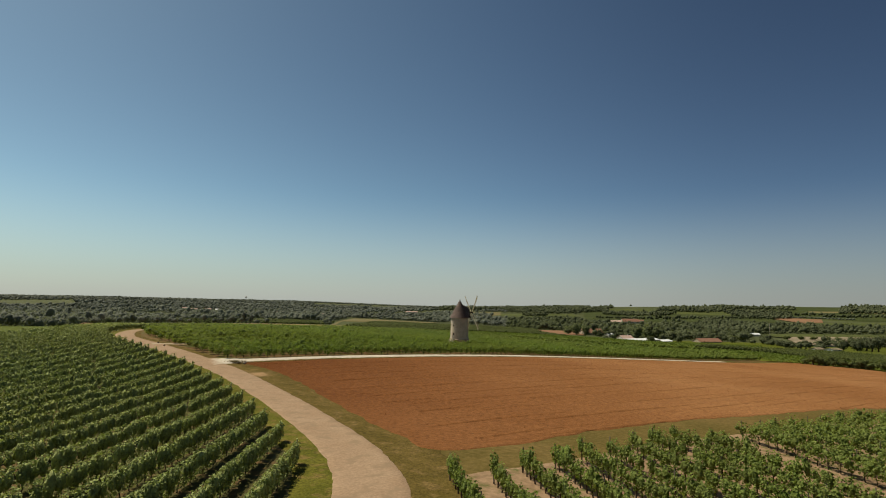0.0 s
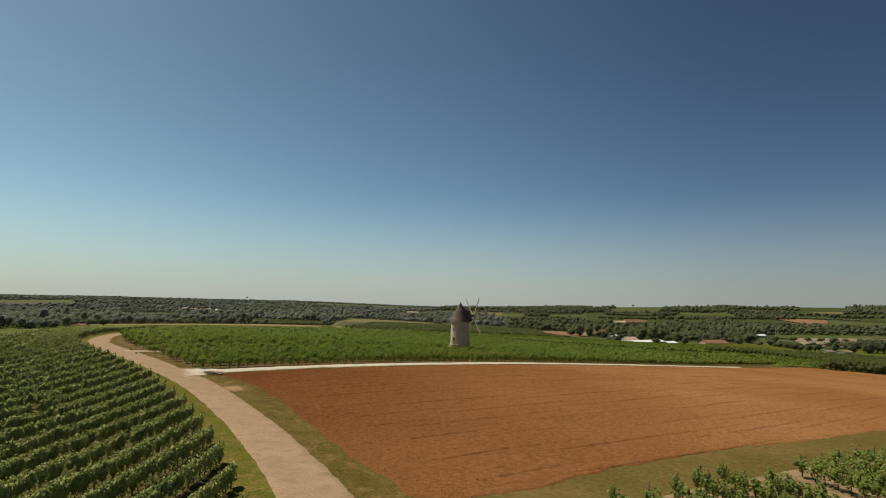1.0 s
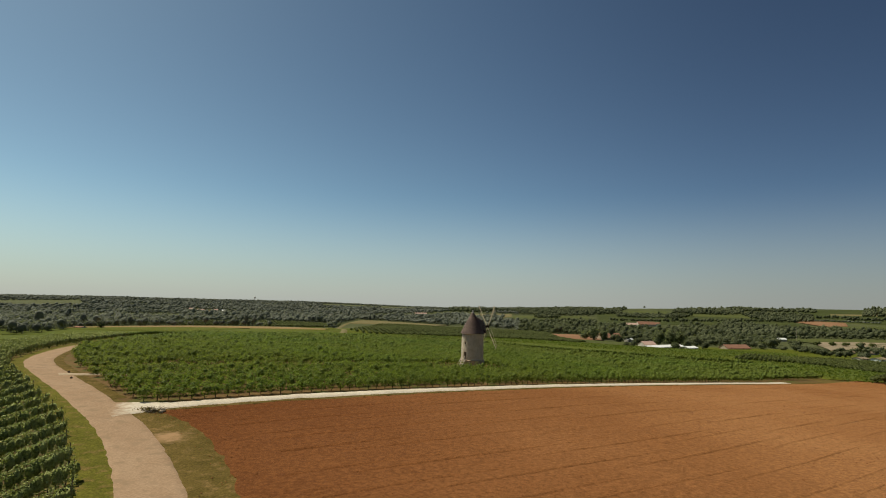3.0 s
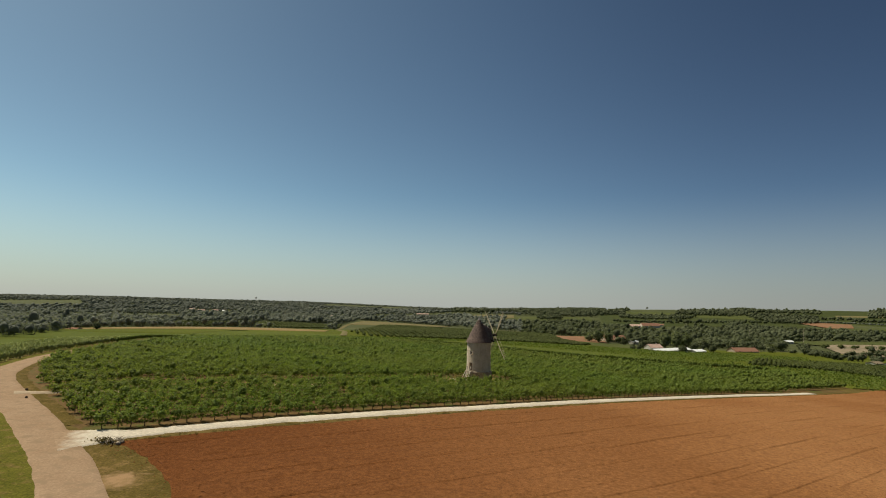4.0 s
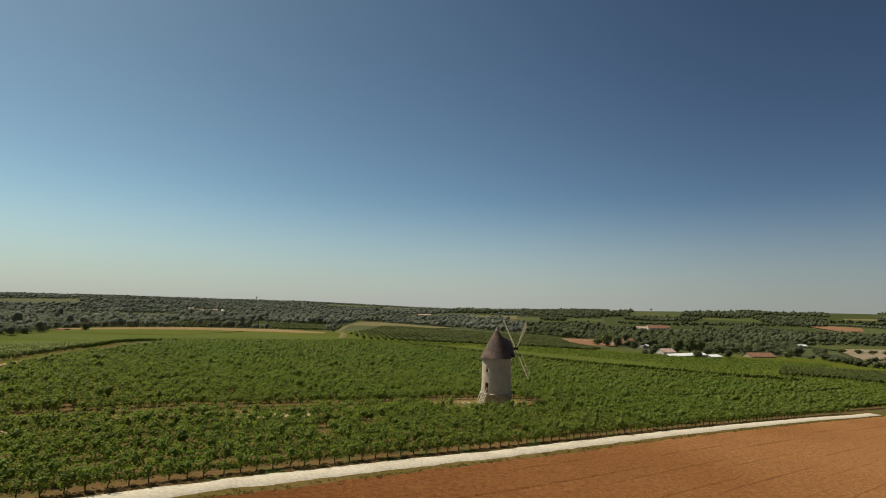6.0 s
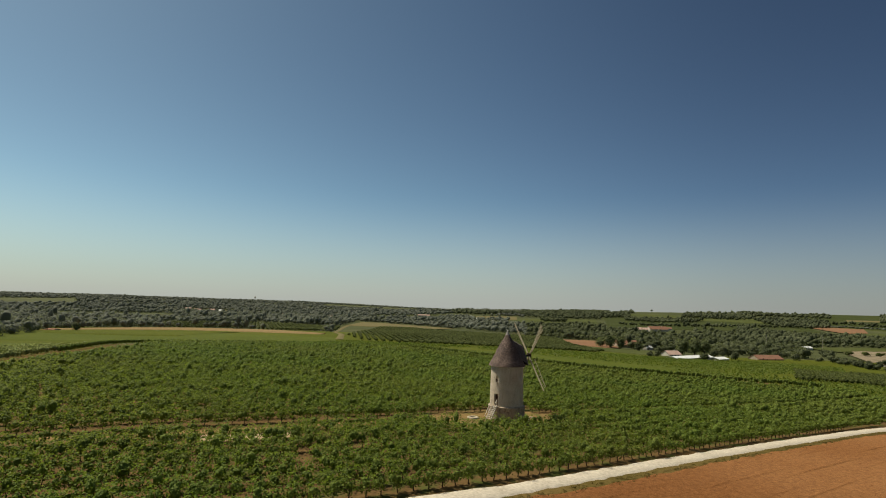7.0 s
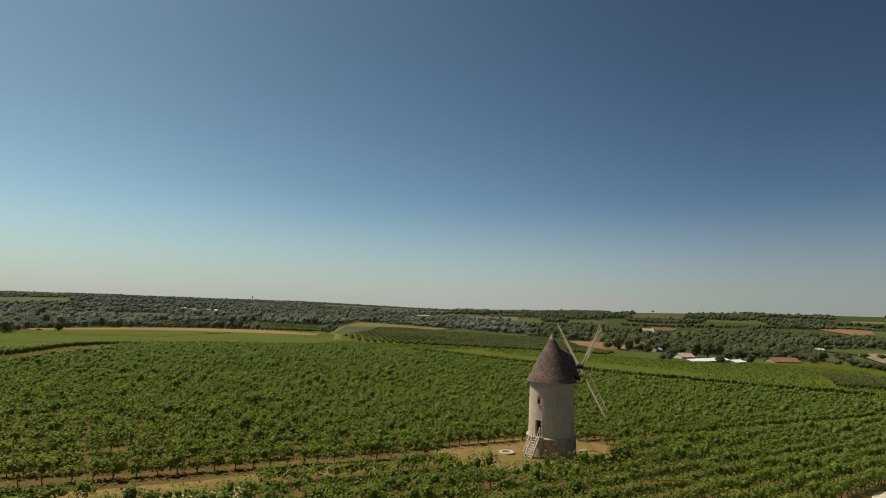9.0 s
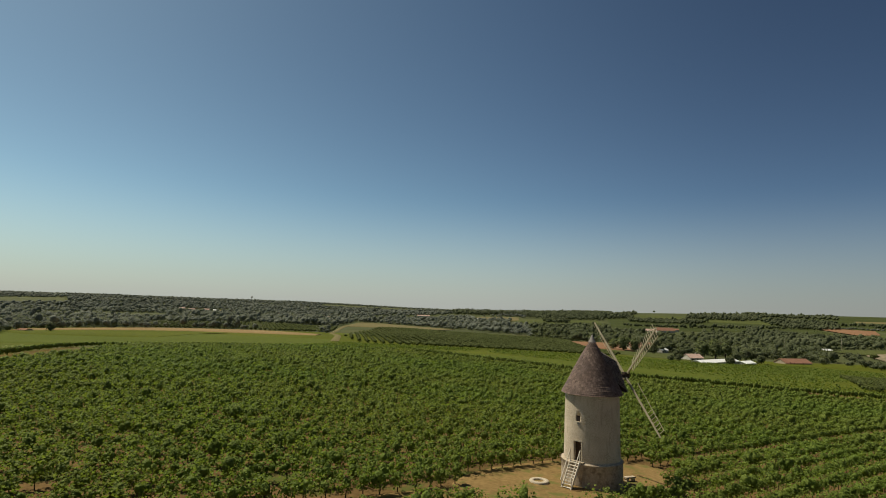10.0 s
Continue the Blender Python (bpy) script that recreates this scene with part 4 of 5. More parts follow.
    # the hood over the windshaft
    n = Vector((math.cos(HOOD_A), math.sin(HOOD_A), 0))
    s = Vector((-n.y, n.x, 0))
    ridge_in, ridge_out = n * 0.5 + Vector((0, 0, 12.5)), n * 2.75 + Vector((0, 0, 11.35))
    rows = []
    for sgn in (-1, 1):
        low_in, low_out = n * 1.0 + s * sgn * 1.7 + Vector((0, 0, 9.9)), n * 3.05 + s * sgn * 1.45 + Vector((0, 0, 8.55))
        steps = 24
        for k in range(steps):
            t = k / steps
            a, b = ridge_in.lerp(low_in, t), ridge_out.lerp(low_out, t)
            rows.append([(a, b, (low_out - ridge_out).normalized())])
    part_of("hood_shingles", shingle_rows(rows, 0.14, 0.24, rng), HOOD_TILE, mill, "grey shingled hood over the windshaft", kind="stuff")
    bm = bmesh.new()
    v = [bm.verts.new(p) for p in (n * 2.72 + Vector((0, 0, 11.3)), n * 3.0 + s * 1.4 + Vector((0, 0, 8.5)), n * 3.0 - s * 1.4 + Vector((0, 0, 8.5)), n * 0.5 + Vector((0, 0, 12.4)), n * 0.9 + s * 1.6 + Vector((0, 0, 9.0)), n * 0.9 - s * 1.6 + Vector((0, 0, 9.0)))]
    for f in ((0, 2, 1), (0, 1, 4, 3), (0, 3, 5, 2), (1, 2, 5, 4)):
        bm.faces.new([v[k] for k in f])
    part("hood_front", bm, UNDER_ROOF, mill, "dark boarded front of the hood")
    # windshaft, hub and the four lattice sails
    hub = n * 3.75 + Vector((0, 0, 10.0))
    part("windshaft", beam(bmesh.new(), n * 2.0 + Vector((0, 0, 9.7)), n * 3.95 + Vector((0, 0, 10.0)), 0.34, 0.34), UNDER_ROOF, mill)
    part("hub", beam(bmesh.new(), hub - n * 0.22, hub + n * 0.3, 0.55, 0.55), UNDER_ROOF, mill, "dark iron-bound hub")
    lean = Vector((-n.x * 0.07, -n.y * 0.07, 1)).normalized()
    for k in range(4):
        a = radians(46 + 90 * k)
        d = (s * math.cos(a) + lean * math.sin(a)).normalized()
        e = n.cross(d).normalized()
        o = hub + n * (0.1 if k % 2 else -0.1)
        inner, outer = ((0.55, 0.04), (0.78, 0.78), (0.78, 0.05), (0.78, 0.78))[k]
        sail = part("sail", beam(bmesh.new(), o, o + d * 6.9, 0.19, 0.17, n, 0.6), SAIL_WOOD, mill, "bleached wooden lattice sail")
        # each bar is twisted a little more towards the tip
        for j in range(8 if k == 2 else 0, 15):
            r = 1.55 + 5.05 * j / 14
            tw = radians(16 * j / 14 - 24)
            w = (e * math.cos(tw) + n * math.sin(tw)).normalized()
            part("sail_bar", beam(bmesh.new(), o + d * r - w * inner, o + d * r + w * outer, 0.045, 0.045, d), SAIL_WOOD, sail)
        w0, w1 = (e * math.cos(radians(24)) - n * math.sin(radians(24))), (e * math.cos(radians(8)) - n * math.sin(radians(8)))
        edge = outer - 0.02 if k in (1, 3) else -(inner - 0.02)
        part("sail_lath", beam(bmesh.new(), o + d * 1.5 + w0 * edge, o + d * (5.2 if k == 0 else 6.65) + w1 * edge, 0.04, 0.04, n), SAIL_WOOD, sail)
    return mill


windmill()


def stairs():
    out = Vector((math.cos(DOOR_A), math.sin(DOOR_A), 0))
    side = Vector((-out.y, out.x, 0))
    at = Vector((*MILL, 0)) + out * 2.85
    st = thing("wooden_steps", "steep whitened wooden steps leaning on the plinth", "steps", (at.x, at.y, ground_at(at.x + out.x, at.y + out.y)))
    foot, head = out * 1.65, out * 0.1 + Vector((0, 0, 2.28))
    for sg in (-1, 1):
        part("stringer", beam(bmesh.new(), foot + side * sg * 0.48 + Vector((0, 0, -0.05)), head + side * sg * 0.48, 0.07, 0.2), STAIR_WOOD, st)
        part("handrail", beam(bmesh.new(), foot + side * sg * 0.5 + out * 0.1 + Vector((0, 0, 0.75)), head + side * sg * 0.5 + Vector((0, 0, 0.95)), 0.06, 0.07), STAIR_WOOD, st)
        for f in (0.06, 0.95):
            p = foot.lerp(head, f) + side * sg * 0.5
            part("rail_post", beam(bmesh.new(), p, p + Vector((0, 0, 0.95)), 0.06, 0.06, out), STAIR_WOOD, st)
    for k in range(9):
        p = foot.lerp(head, (k + 0.8) / 9.6)
        part("tread", beam(bmesh.new(), p - side * 0.47, p + side * 0.47, 0.22, 0.04), STAIR_WOOD, st)


stairs()


def rough_block(bm, c, r, rng, squash=0.6):
    made = bmesh.ops.create_icosphere(bm, subdivisions=1, radius=1.0)["verts"]
    t = rng.uniform(0, 6.28)
    for v in made:
        k = 1 + rng.uniform(-0.22, 0.22)
        x, y, z = v.co.x * r * k, v.co.y * r * 0.75 * k, v.co.z * r * squash * k
        v.co = Vector((c[0] + x * math.cos(t) - y * math.sin(t), c[1] + x * math.sin(t) + y * math.cos(t), c[2] + z))


# the old millstone ring on the yard
mx, my = -0.1, 159.3
ring = thing("millstone_ring", "pale round stone ring lying on the yard", "stone ring", (mx, my, ground_at(mx, my)))
part("ring", turned([(0.5, 0.0), (0.5, 0.22), (0.55, 0.26), (0.83, 0.25), (0.9, 0.19), (0.9, -0.1)], 40), PALE_STONE, ring)
part("infill", turned([(0, 0.14), (0.3, 0.13), (0.505, 0.12)], 24), YARD, ring, "earth inside the ring")
# a pale slab beside the plinth
sx, sy = 9.3, 163.0
slab = thing("stone_bench", "pale stone slab on two blocks beside the mill", "bench", (sx, sy, ground_at(sx, sy)), 20)
part("slab", beam(bmesh.new(), (-0.55, 0, 0.42), (0.55, 0, 0.42), 0.45, 0.14), PLINTH, slab)
for q in (-0.45, 0.45):
    part("block", beam(bmesh.new(), (q * 0.8, 0, -0.05), (q * 0.8, 0, 0.36), 0.25, 0.4, (0, 1, 0)), PALE_STONE, slab)

# the bare yard
half = lambda lo, hi: [(3.6 + 14.2 * math.cos(a) * 0.78 - 6.4 * math.sin(a) * 0.62, 161.2 + 14.2 * math.cos(a) * 0.62 + 6.4 * math.sin(a) * 0.78) for a in np.linspace(lo, hi, 16)]
sheet("yard", half(math.pi - 0.02, 0.02), half(math.pi + 0.02, 2 * math.pi - 0.02), YARD, 0.07, 1.0, 0.5, "trodden sandy yard round the windmill", "yard")
sheet("lane", [(-53, 126.5), (-40, 132.5), (-25, 141.5), (-12, 152.5), (-4, 159)], [(-52.2, 124.4), (-39.1, 130.3), (-23.7, 139.4), (-10.4, 149.6), (-2.3, 155.7)], YARD, 0.05, 1.0, 0.3, "bare sandy lane between the vines", "lane")
sheet("chalk_spur", [(-61.2, 116.9), (-55, 118.8), (-48, 121.4)], [(-59.9, 115.2), (-54.7, 117.7), (-47.6, 120.4)], SPUR, 0.114, 0.6, 0.2, "short white chalk spur off the track", "path")

sheet("sandy_patch", [(-31, 134.6), (-27, 136.6), (-22.5, 140)], [(-29.8, 132.2), (-25.8, 134.4), (-21.5, 137.4)], SAND, 0.08, 0.6, 0.5, "bare pale sand where vines are missing", "sand")
for px_, py_ in ((-60.3, 118.0), (-56.6, 113.3)):
    bm = bmesh.new()
    rough_block(bm, (0, 0, 0.14), 0.22, rng, 0.9)
    me = bpy.data.meshes.new("marker_stone")
    bm.to_mesh(me)
    bm.free()
    me.materials.append(BARK)
    ob = tagged(new("marker_stone", me), "small dark stone marking the chalk spur", "stone", "marker stones at the spur")
    ob.matrix_basis = pose(px_, py_, ground_at(px_, py_) + 0.02)


def brush_pile(x, y):
    """Cut dry branches heaped on the stones."""
    pile = thing("brush_pile", "heap of cut dry branches among pale stones", "brush pile", (x, y, ground_at(x, y)))
    n = 110
    b = np.stack([rng.normal(0, 0.62, n), rng.normal(0, 0.36, n), rng.uniform(0.0, 0.5, n)], -1)
    d = rng.normal(0, 1, (n, 3)) * [1, 1, 0.45]
    d /= np.linalg.norm(d, axis=1)[:, None]
    e = b + d * rng.uniform(0.25, 0.7, (n, 1))
    e[:, 2] = np.maximum(e[:, 2], 0.05)
    part_of("branches", sticks_mesh("branches", b, e, np.full(n, 0.045), np.full(n, 0.02), 4), POST, pile, kind="stuff")
    c = np.stack([rng.normal(-0.7, 0.6, 260), rng.normal(0, 0.4, 260), rng.uniform(0.0, 0.45, 260)], -1)
    part_of("dry_leaves", leaves_mesh("dry_leaves", c, rng.normal(0, 1, (260, 3)), np.full(260, 0.16), rng), TUFT, pile, kind="stuff")


TUFT = foliage("dry_grass_blades", (0.07, 0.06, 0.018), (0.125, 0.1, 0.032), (0.22, 0.16, 0.065), through=0.3, patch=0.1, rough=0.9)
brush_pile(-35.9, 98.4)
# stones at the corner of the chalk path
for k in range(7):
    px_, py_ = -35.3 + rng.normal(0, 0.42), 98.5 + rng.normal(0, 0.25)
    bm = bmesh.new()
    rough_block(bm, (0, 0, 0.12), rng.uniform(0.2, 0.36), rng)
    me = bpy.data.meshes.new("boulder")
    bm.to_mesh(me)
    bm.free()
    me.materials.append(PLINTH)
    ob = tagged(new("boulder", me), "small pale limestone boulder beside the chalk path", "stone", "boulders at the path corner")
    ob.matrix_basis = pose(px_, py_, ground_at(px_, py_) + 0.03)

# clods on the ploughed soil
fa, fb = resampled(offset(PATH_LINE, -3.0), 60), resampled(smooth_line(NEAR_EDGE, 2.0), 60)
cl = []
for k in range(3500):
    i, f = int(rng.integers(0, 34)), float(rng.beta(1.2, 1.6))
    p = fb[i] * (1 - f) + fa[i] * f + rng.normal(0, 1.2, 2)
    r = float(np.clip(rng.lognormal(-2.95, 0.35), 0.03, 0.13))
    cl.append((p[0], p[1], r))
cl = np.array(cl)
tet = np.array([(1, 0, -0.3), (-0.5, 0.87, -0.3), (-0.5, -0.87, -0.3), (0.5, 0.7, 0.5), (-0.8, 0.1, 0.5), (0.4, -0.75, 0.5)])
co = tet[None] * cl[:, 2][:, None, None] * rng.uniform(0.6, 1.3, (len(cl), 6, 3))
co[..., 0] += cl[:, :1]
co[..., 1] += cl[:, 1:2]
co[..., 2] += height(cl[:, 0], cl[:, 1])[:, None] + 0.05
tris = np.array([(0, 1, 3), (1, 4, 3), (1, 2, 4), (2, 5, 4), (2, 0, 5), (0, 3, 5), (3, 4, 5), (0, 2, 1)])
me = bpy.data.meshes.new("soil_clods")
fill_mesh(me, co.reshape(-1, 3), (tris[None] + (np.arange(len(cl)) * 6)[:, None, None]).reshape(-1, 3), smooth=False)
me.materials.append(CLOD)
tagged(new("soil_clods", me), "scattered clods of red soil on the field", "soil", kind="stuff")


# tufts of dry grass along the verges and the edge of the ploughed soil
def tufts(name, lines, count, spread, size, material, label):
    pts = []
    for line in lines:
        a = smooth_line(line, 1.0)
        i = rng.integers(0, len(a), count)
        pts.append(a[i] + rng.normal(0, spread, (count, 2)))
    q = np.concatenate(pts)
    q = np.repeat(q, 7, axis=0) + rng.normal(0, 0.14, (len(q) * 7, 2))
    k = len(q)
    out = np.stack([rng.normal(0, 1, k), rng.normal(0, 1, k), rng.normal(0.3, 0.3, k)], -1)
    me = leaves_mesh(name, np.stack([q[:, 0], q[:, 1], height(q[:, 0], q[:, 1]) + 0.07], -1), out, np.full(k, size), rng)
    me.materials.append(material)
    tagged(new(name, me), label, "grass", kind="stuff")


tufts("grass_tufts", [offset(PATH_LINE, -2.4)], 700, 0.3, 0.12, TUFT, "thin grass along the chalk path")

# ---- fields beyond the vineyard ----
def plot(near, far, material, lift, label, step=14.0, name="field"):
    return sheet(name, near, far, material, lift, step, 0.0, label, "field")


plot([(-420, 330), (-150, 345), (-60, 385), (30, 345), (110, 312), (250, 262), (380, 240)], [(-520, 640), (-330, 720), (-150, 700), (0, 560), (160, 600), (300, 600), (480, 620)], FAR_GREEN, 0.3, "green vineyard slope beyond the mill", 10.0)
plot([(-420, 380), (-300, 400), (-200, 400), (-140, 410), (-75, 420)], [(-400, 520), (-320, 520), (-262, 545), (-180, 528), (-100, 520)], MEADOW_PALE, 0.6, "pale green meadow beyond the vines")
plot([(-345, 520), (-326, 578), (-271, 612), (-183, 591), (-125, 578)], [(-372, 566), (-366, 638), (-319, 707), (-220, 693), (-125, 600)], STRAW, 0.9, "straw-coloured stubble strip")
plot([(-330, 500), (-300, 470), (-250, 470), (-210, 480)], [(-345, 520), (-320, 560), (-262, 590), (-200, 575)], FAR_GREEN, 0.8, "darker green strip below the stubble")
plot([(-95, 500), (-112, 594), (-140, 700), (-186, 1007), (-202, 1250)], [(-89.5, 500), (-107.5, 594), (-136, 700), (-181, 1007), (-196, 1250)], DRY_GRASS, 0.6, "pale farm track between orchards", 8.0, "farm_track")
plot([(-185, 1000), (-130, 1010), (-84, 1010), (-40, 960)], [(-200, 1260), (-146, 1230), (-70, 1150), (0, 1060)], DRY_GRASS, 1.0, "pale dry meadow above the orchard")
plot([(118, 650), (128, 643), (148, 646), (172, 655)], [(128, 790), (142, 807), (175, 830), (205, 836)], BARE_FAR, 1.0, "bare orange soil plot")
plot([(120, 575), (150, 560), (180, 540), (220, 545)], [(112, 640), (150, 640), (190, 620), (230, 590)], FAR_GREEN_PALE, 0.8, "mown grass beside the sheds")
plot([(385, 600), (410, 604), (450, 612), (540, 622)], [(480, 772), (520, 800), (600, 800), (720, 790)], PALE_FAR, 1.0, "pale dry plot in the valley")
plot([(480, 772), (520, 800), (600, 800), (720, 790)], [(470, 830), (540, 860), (640, 860), (760, 850)], FAR_GREEN_PALE, 1.2, "green strip above the dry plot")
plot([(130, 1400), (260, 1420), (360, 1450)], [(170, 1660), (300, 1720), (430, 1760)], FAR_GREEN_PALE, 1.2, "green hillside field", 30.0)
plot([(340, 1300), (520, 1330), (700, 1330), (800, 1290)], [(500, 1950), (640, 1850), (780, 1720), (900, 1560)], HILL_GREEN, 1.2, "vineyard on the opposite hillside", 30.0)
plot([(560, 1900), (690, 1760), (800, 1650), (890, 1540)], [(600, 2150), (760, 2000), (900, 1820), (1000, 1700)], FAR_GREEN_PALE, 1.6, "upper vineyard on the opposite hillside", 30.0)
plot([(800, 1160), (920, 1180), (1060, 1180), (1250, 1150)], [(835, 1260), (950, 1280), (1100, 1270), (1300, 1240)], FAR_GREEN_PALE, 1.2, "green field at the foot of the hill", 30.0)
plot([(821, 1259), (850, 1270), (888, 1284)], [(858, 1422), (908, 1445), (955, 1385)], BARE_FAR, 1.8, "bare red plot with young trees", 20.0)
plot([(850, 1420), (945, 1430), (1010, 1330), (1350, 1260)], [(1500, 2600), (1700, 2500), (1900, 2350), (2200, 2100)], HILL_GREEN, 1.4, "large vineyard below the ridge", 40.0)
plot([(1080, 1620), (1180, 1560), (1300, 1480), (1500, 1380)], [(1105, 1660), (1205, 1600), (1330, 1515), (1540, 1410)], DRY_GRASS, 2.4, "thin straw strip in the vineyard", 30.0)
plot([(-1130, 1300), (-1060, 1400), (-990, 1480)], [(-1260, 1440), (-1190, 1560), (-1120, 1660)], HAZED_MEADOW, 1.5, "green meadow high on the far hillside", 30.0)
plot([(-760, 1110), (-680, 1170), (-590, 1215)], [(-785, 1150), (-700, 1212), (-610, 1262)], HAZED_MEADOW, 1.5, "pale strip of meadow in the woods", 30.0)
plot([(-640, 1400), (-560, 1440), (-480, 1460)], [(-700, 1500), (-610, 1540), (-520, 1560)], STRAW, 1.5, "pale plots round a hamlet", 30.0)
plot([(60, 1560), (110, 1580), (170, 1600)], [(60, 1720), (120, 1760), (190, 1780)], DRY_GRASS, 1.5, "pale stubble field in the valley", 30.0)
plot([(-480, 2100), (-300, 2150), (-100, 2200), (100, 2200)], [(-560, 2500), (-340, 2560), (-120, 2600), (110, 2600)], HAZED_MEADOW, 1.5, "faint far fields", 60.0)
plot([(85, 316), (112, 304), (139, 290), (143, 262), (140, 239)], [(100, 345), (140, 335), (172, 318), (176, 278), (163, 243)], FAR_GREEN, 0.25, "smooth green grass strip below the vines", 6.0)
plot([(139, 335), (172, 318), (176, 278), (165, 240), (230, 225)], [(200, 425), (300, 425), (330, 340), (310, 240), (330, 215)], FAR_GREEN, 0.22, "green ground under the low orchard", 8.0)
plot([(-118, 760), (-60, 730), (0, 715), (65, 700), (120, 690)], [(-125, 985), (-82, 990), (-9, 890), (66, 838), (135, 845)], DRY_GRASS, 0.9, "dry ground between the orchard rows")
plot([(-30, 366), (4, 338), (35, 316), (57, 304), (112, 296)], [(-34, 384), (5, 374), (44, 368), (66, 360), (125, 345)], MEADOW_PALE, 0.5, "smooth pale green field behind the mill block", 6.0)
plot([(-88, 98), (-99, 140), (-117, 182), (-137, 226), (-140, 274)], [(-230, 150), (-240, 220), (-255, 300), (-280, 400), (-190, 412)], MEADOW_PALE, 0.15, "pale green field over the crest west of the vines", 5.0)
CLEAR = [
    [(-350, 705), (-274, 730), (-176, 685), (-130, 685), (-150, 760), (-172, 910), (-300, 975), (-430, 865)],
    [(-270, 300), (-290, 440), (-335, 520), (-372, 566), (-372, 640), (-319, 712), (-220, 700), (-140, 700), (-140, 300)],
    [(-135, 300), (-135, 700), (-195, 1007), (-215, 1260), (-146, 1240), (-70, 1150), (0, 1070), (142, 850), (112, 640), (240, 590), (330, 570), (600, 560), (600, 200), (200, 200)],
    [(108, 640), (125, 800), (175, 840), (210, 845), (180, 650)], [(310, 565), (430, 770), (460, 835), (540, 865), (650, 865), (780, 850), (760, 780), (530, 610)],
    [(120, 1390), (160, 1670), (300, 1730), (440, 1770), (370, 1440)], [(330, 1290), (490, 1960), (590, 2160), (770, 2010), (910, 1830), (1010, 1700), (900, 1550), (810, 1280)],
    [(360, 1060), (450, 1080), (500, 1290), (380, 1300)],
    [(790, 1150), (840, 1430), (950, 1450), (1500, 2600), (2200, 2100), (1360, 1250), (1260, 1140)],
    [(-1140, 1290), (-1270, 1440), (-1120, 1670), (-980, 1480)], [(-640, 950), (-795, 1150), (-610, 1270), (-490, 1010)], [(-650, 1390), (-710, 1500), (-520, 1570), (-470, 1455)],
    [(50, 1550), (50, 1720), (200, 1790), (180, 1595)], [(-490, 2090), (-520, 2260), (-120, 2330), (105, 2330), (100, 2190)],
]


# ---- woods and trees ----
def crowns_mesh(name, x, y, tall, wide, cards, size, rng, skirt=0.12, hearts=1, fine=1, heart=0.66, wild=0.3):
    """Crowns over many points: rounded lobes of dense foliage, roughened by leaf clumps, one island for each."""
    k = len(x)
    number = np.maximum(2, rng.poisson(cards, k))
    own = np.repeat(np.arange(k), number)
    m = len(own)
    lobes = rng.normal(0, 1, (k, 5, 3))
    lobes /= np.linalg.norm(lobes, axis=2)[..., None]
    lobes *= np.where(np.arange(5)[None, :, None] < 4, 0.4, 0.15) if cards > 12 else 0.2
    d = rng.normal(0, 1, (m, 3))
    d /= np.linalg.norm(d, axis=1)[:, None]
    p = lobes[own, rng.integers(0, 5, m)] + d * rng.uniform(0.38, 0.66, m)[:, None]
    out = p / np.maximum(np.linalg.norm(p, axis=1), 0.05)[:, None]
    out[:, 2] += 0.7
    base = height(x, y)

    def placed(q, o):
        z = base[o] + tall[o] * np.maximum(0.02, skirt + (1 - skirt) * (0.46 + 0.54 * q[..., 2]))
        flare = wide[o] * (1.06 - 0.16 * q[..., 2])
        return np.stack([x[o] + q[..., 0] * flare, y[o] + q[..., 1] * flare, z], -1)

    shape, tri = BALL[fine]
    solid = []
    for j in range(hearts):
        c = shape[None] * rng.uniform(0.68, 1.15, (k, len(shape), 1)) * (0.38 if hearts > 1 else heart)
        solid.append(placed((lobes[:, j, None] * (1 if hearts > 1 else 0.4)) + c, np.arange(k)[:, None] + np.zeros((1, len(shape)), int)))
    return leaves_mesh(name, placed(p, own), out, size[own], rng, 0.3, (np.concatenate(solid), tri), wild, True)


def wood_here(x, y):
    """Where woodland stands: dense in the western valley, in belts to the east, and along the ridges."""
    r, az = np.hypot(x, y), np.degrees(np.arctan2(x, y))
    wave = np.sin(x / 83 + 0.7) * np.sin(y / 121 + 1.9) + 0.6 * np.sin(x / 37 - y / 53)
    west = (az < -5) & (r > 640) & (r < 1500) & (wave > -1.5)
    south_west = inside([(-298, 405), (-300, 450), (-342, 520), (-425, 665), (-800, 1150), (-1300, 700), (-600, 300)], np.stack([x, y], -1))
    middle = (az >= -12) & (az < 16) & (r > 880) & (r < 1500) & (wave > -1.25)
    belt = (az >= 8) & (r > 690) & (r < 1320) & (wave > -1.3)
    ridge_w = (az < -12) & (r > 2150) & (r < 2620) & (wave > -1.6)
    slope_w = (az < -8) & (r > 1500) & (r < 2200) & (wave > -1.15)
    ridge_e = (az > 15) & (r > 2150 - 12 * (az - 15)) & (r < 2620) & (wave > 0.9) & ~((az > 31) & (az < 35))
    ridge_m = (az > -12) & (az < 15) & (r > 2200) & (r < 2620) & (wave > -1.4)
    mid_m = (az > -10) & (az < 16) & (r > 1500) & (r < 2250) & (wave > -0.15)
    return west | south_west | middle | belt | ridge_w | slope_w | ridge_e | ridge_m | mid_m


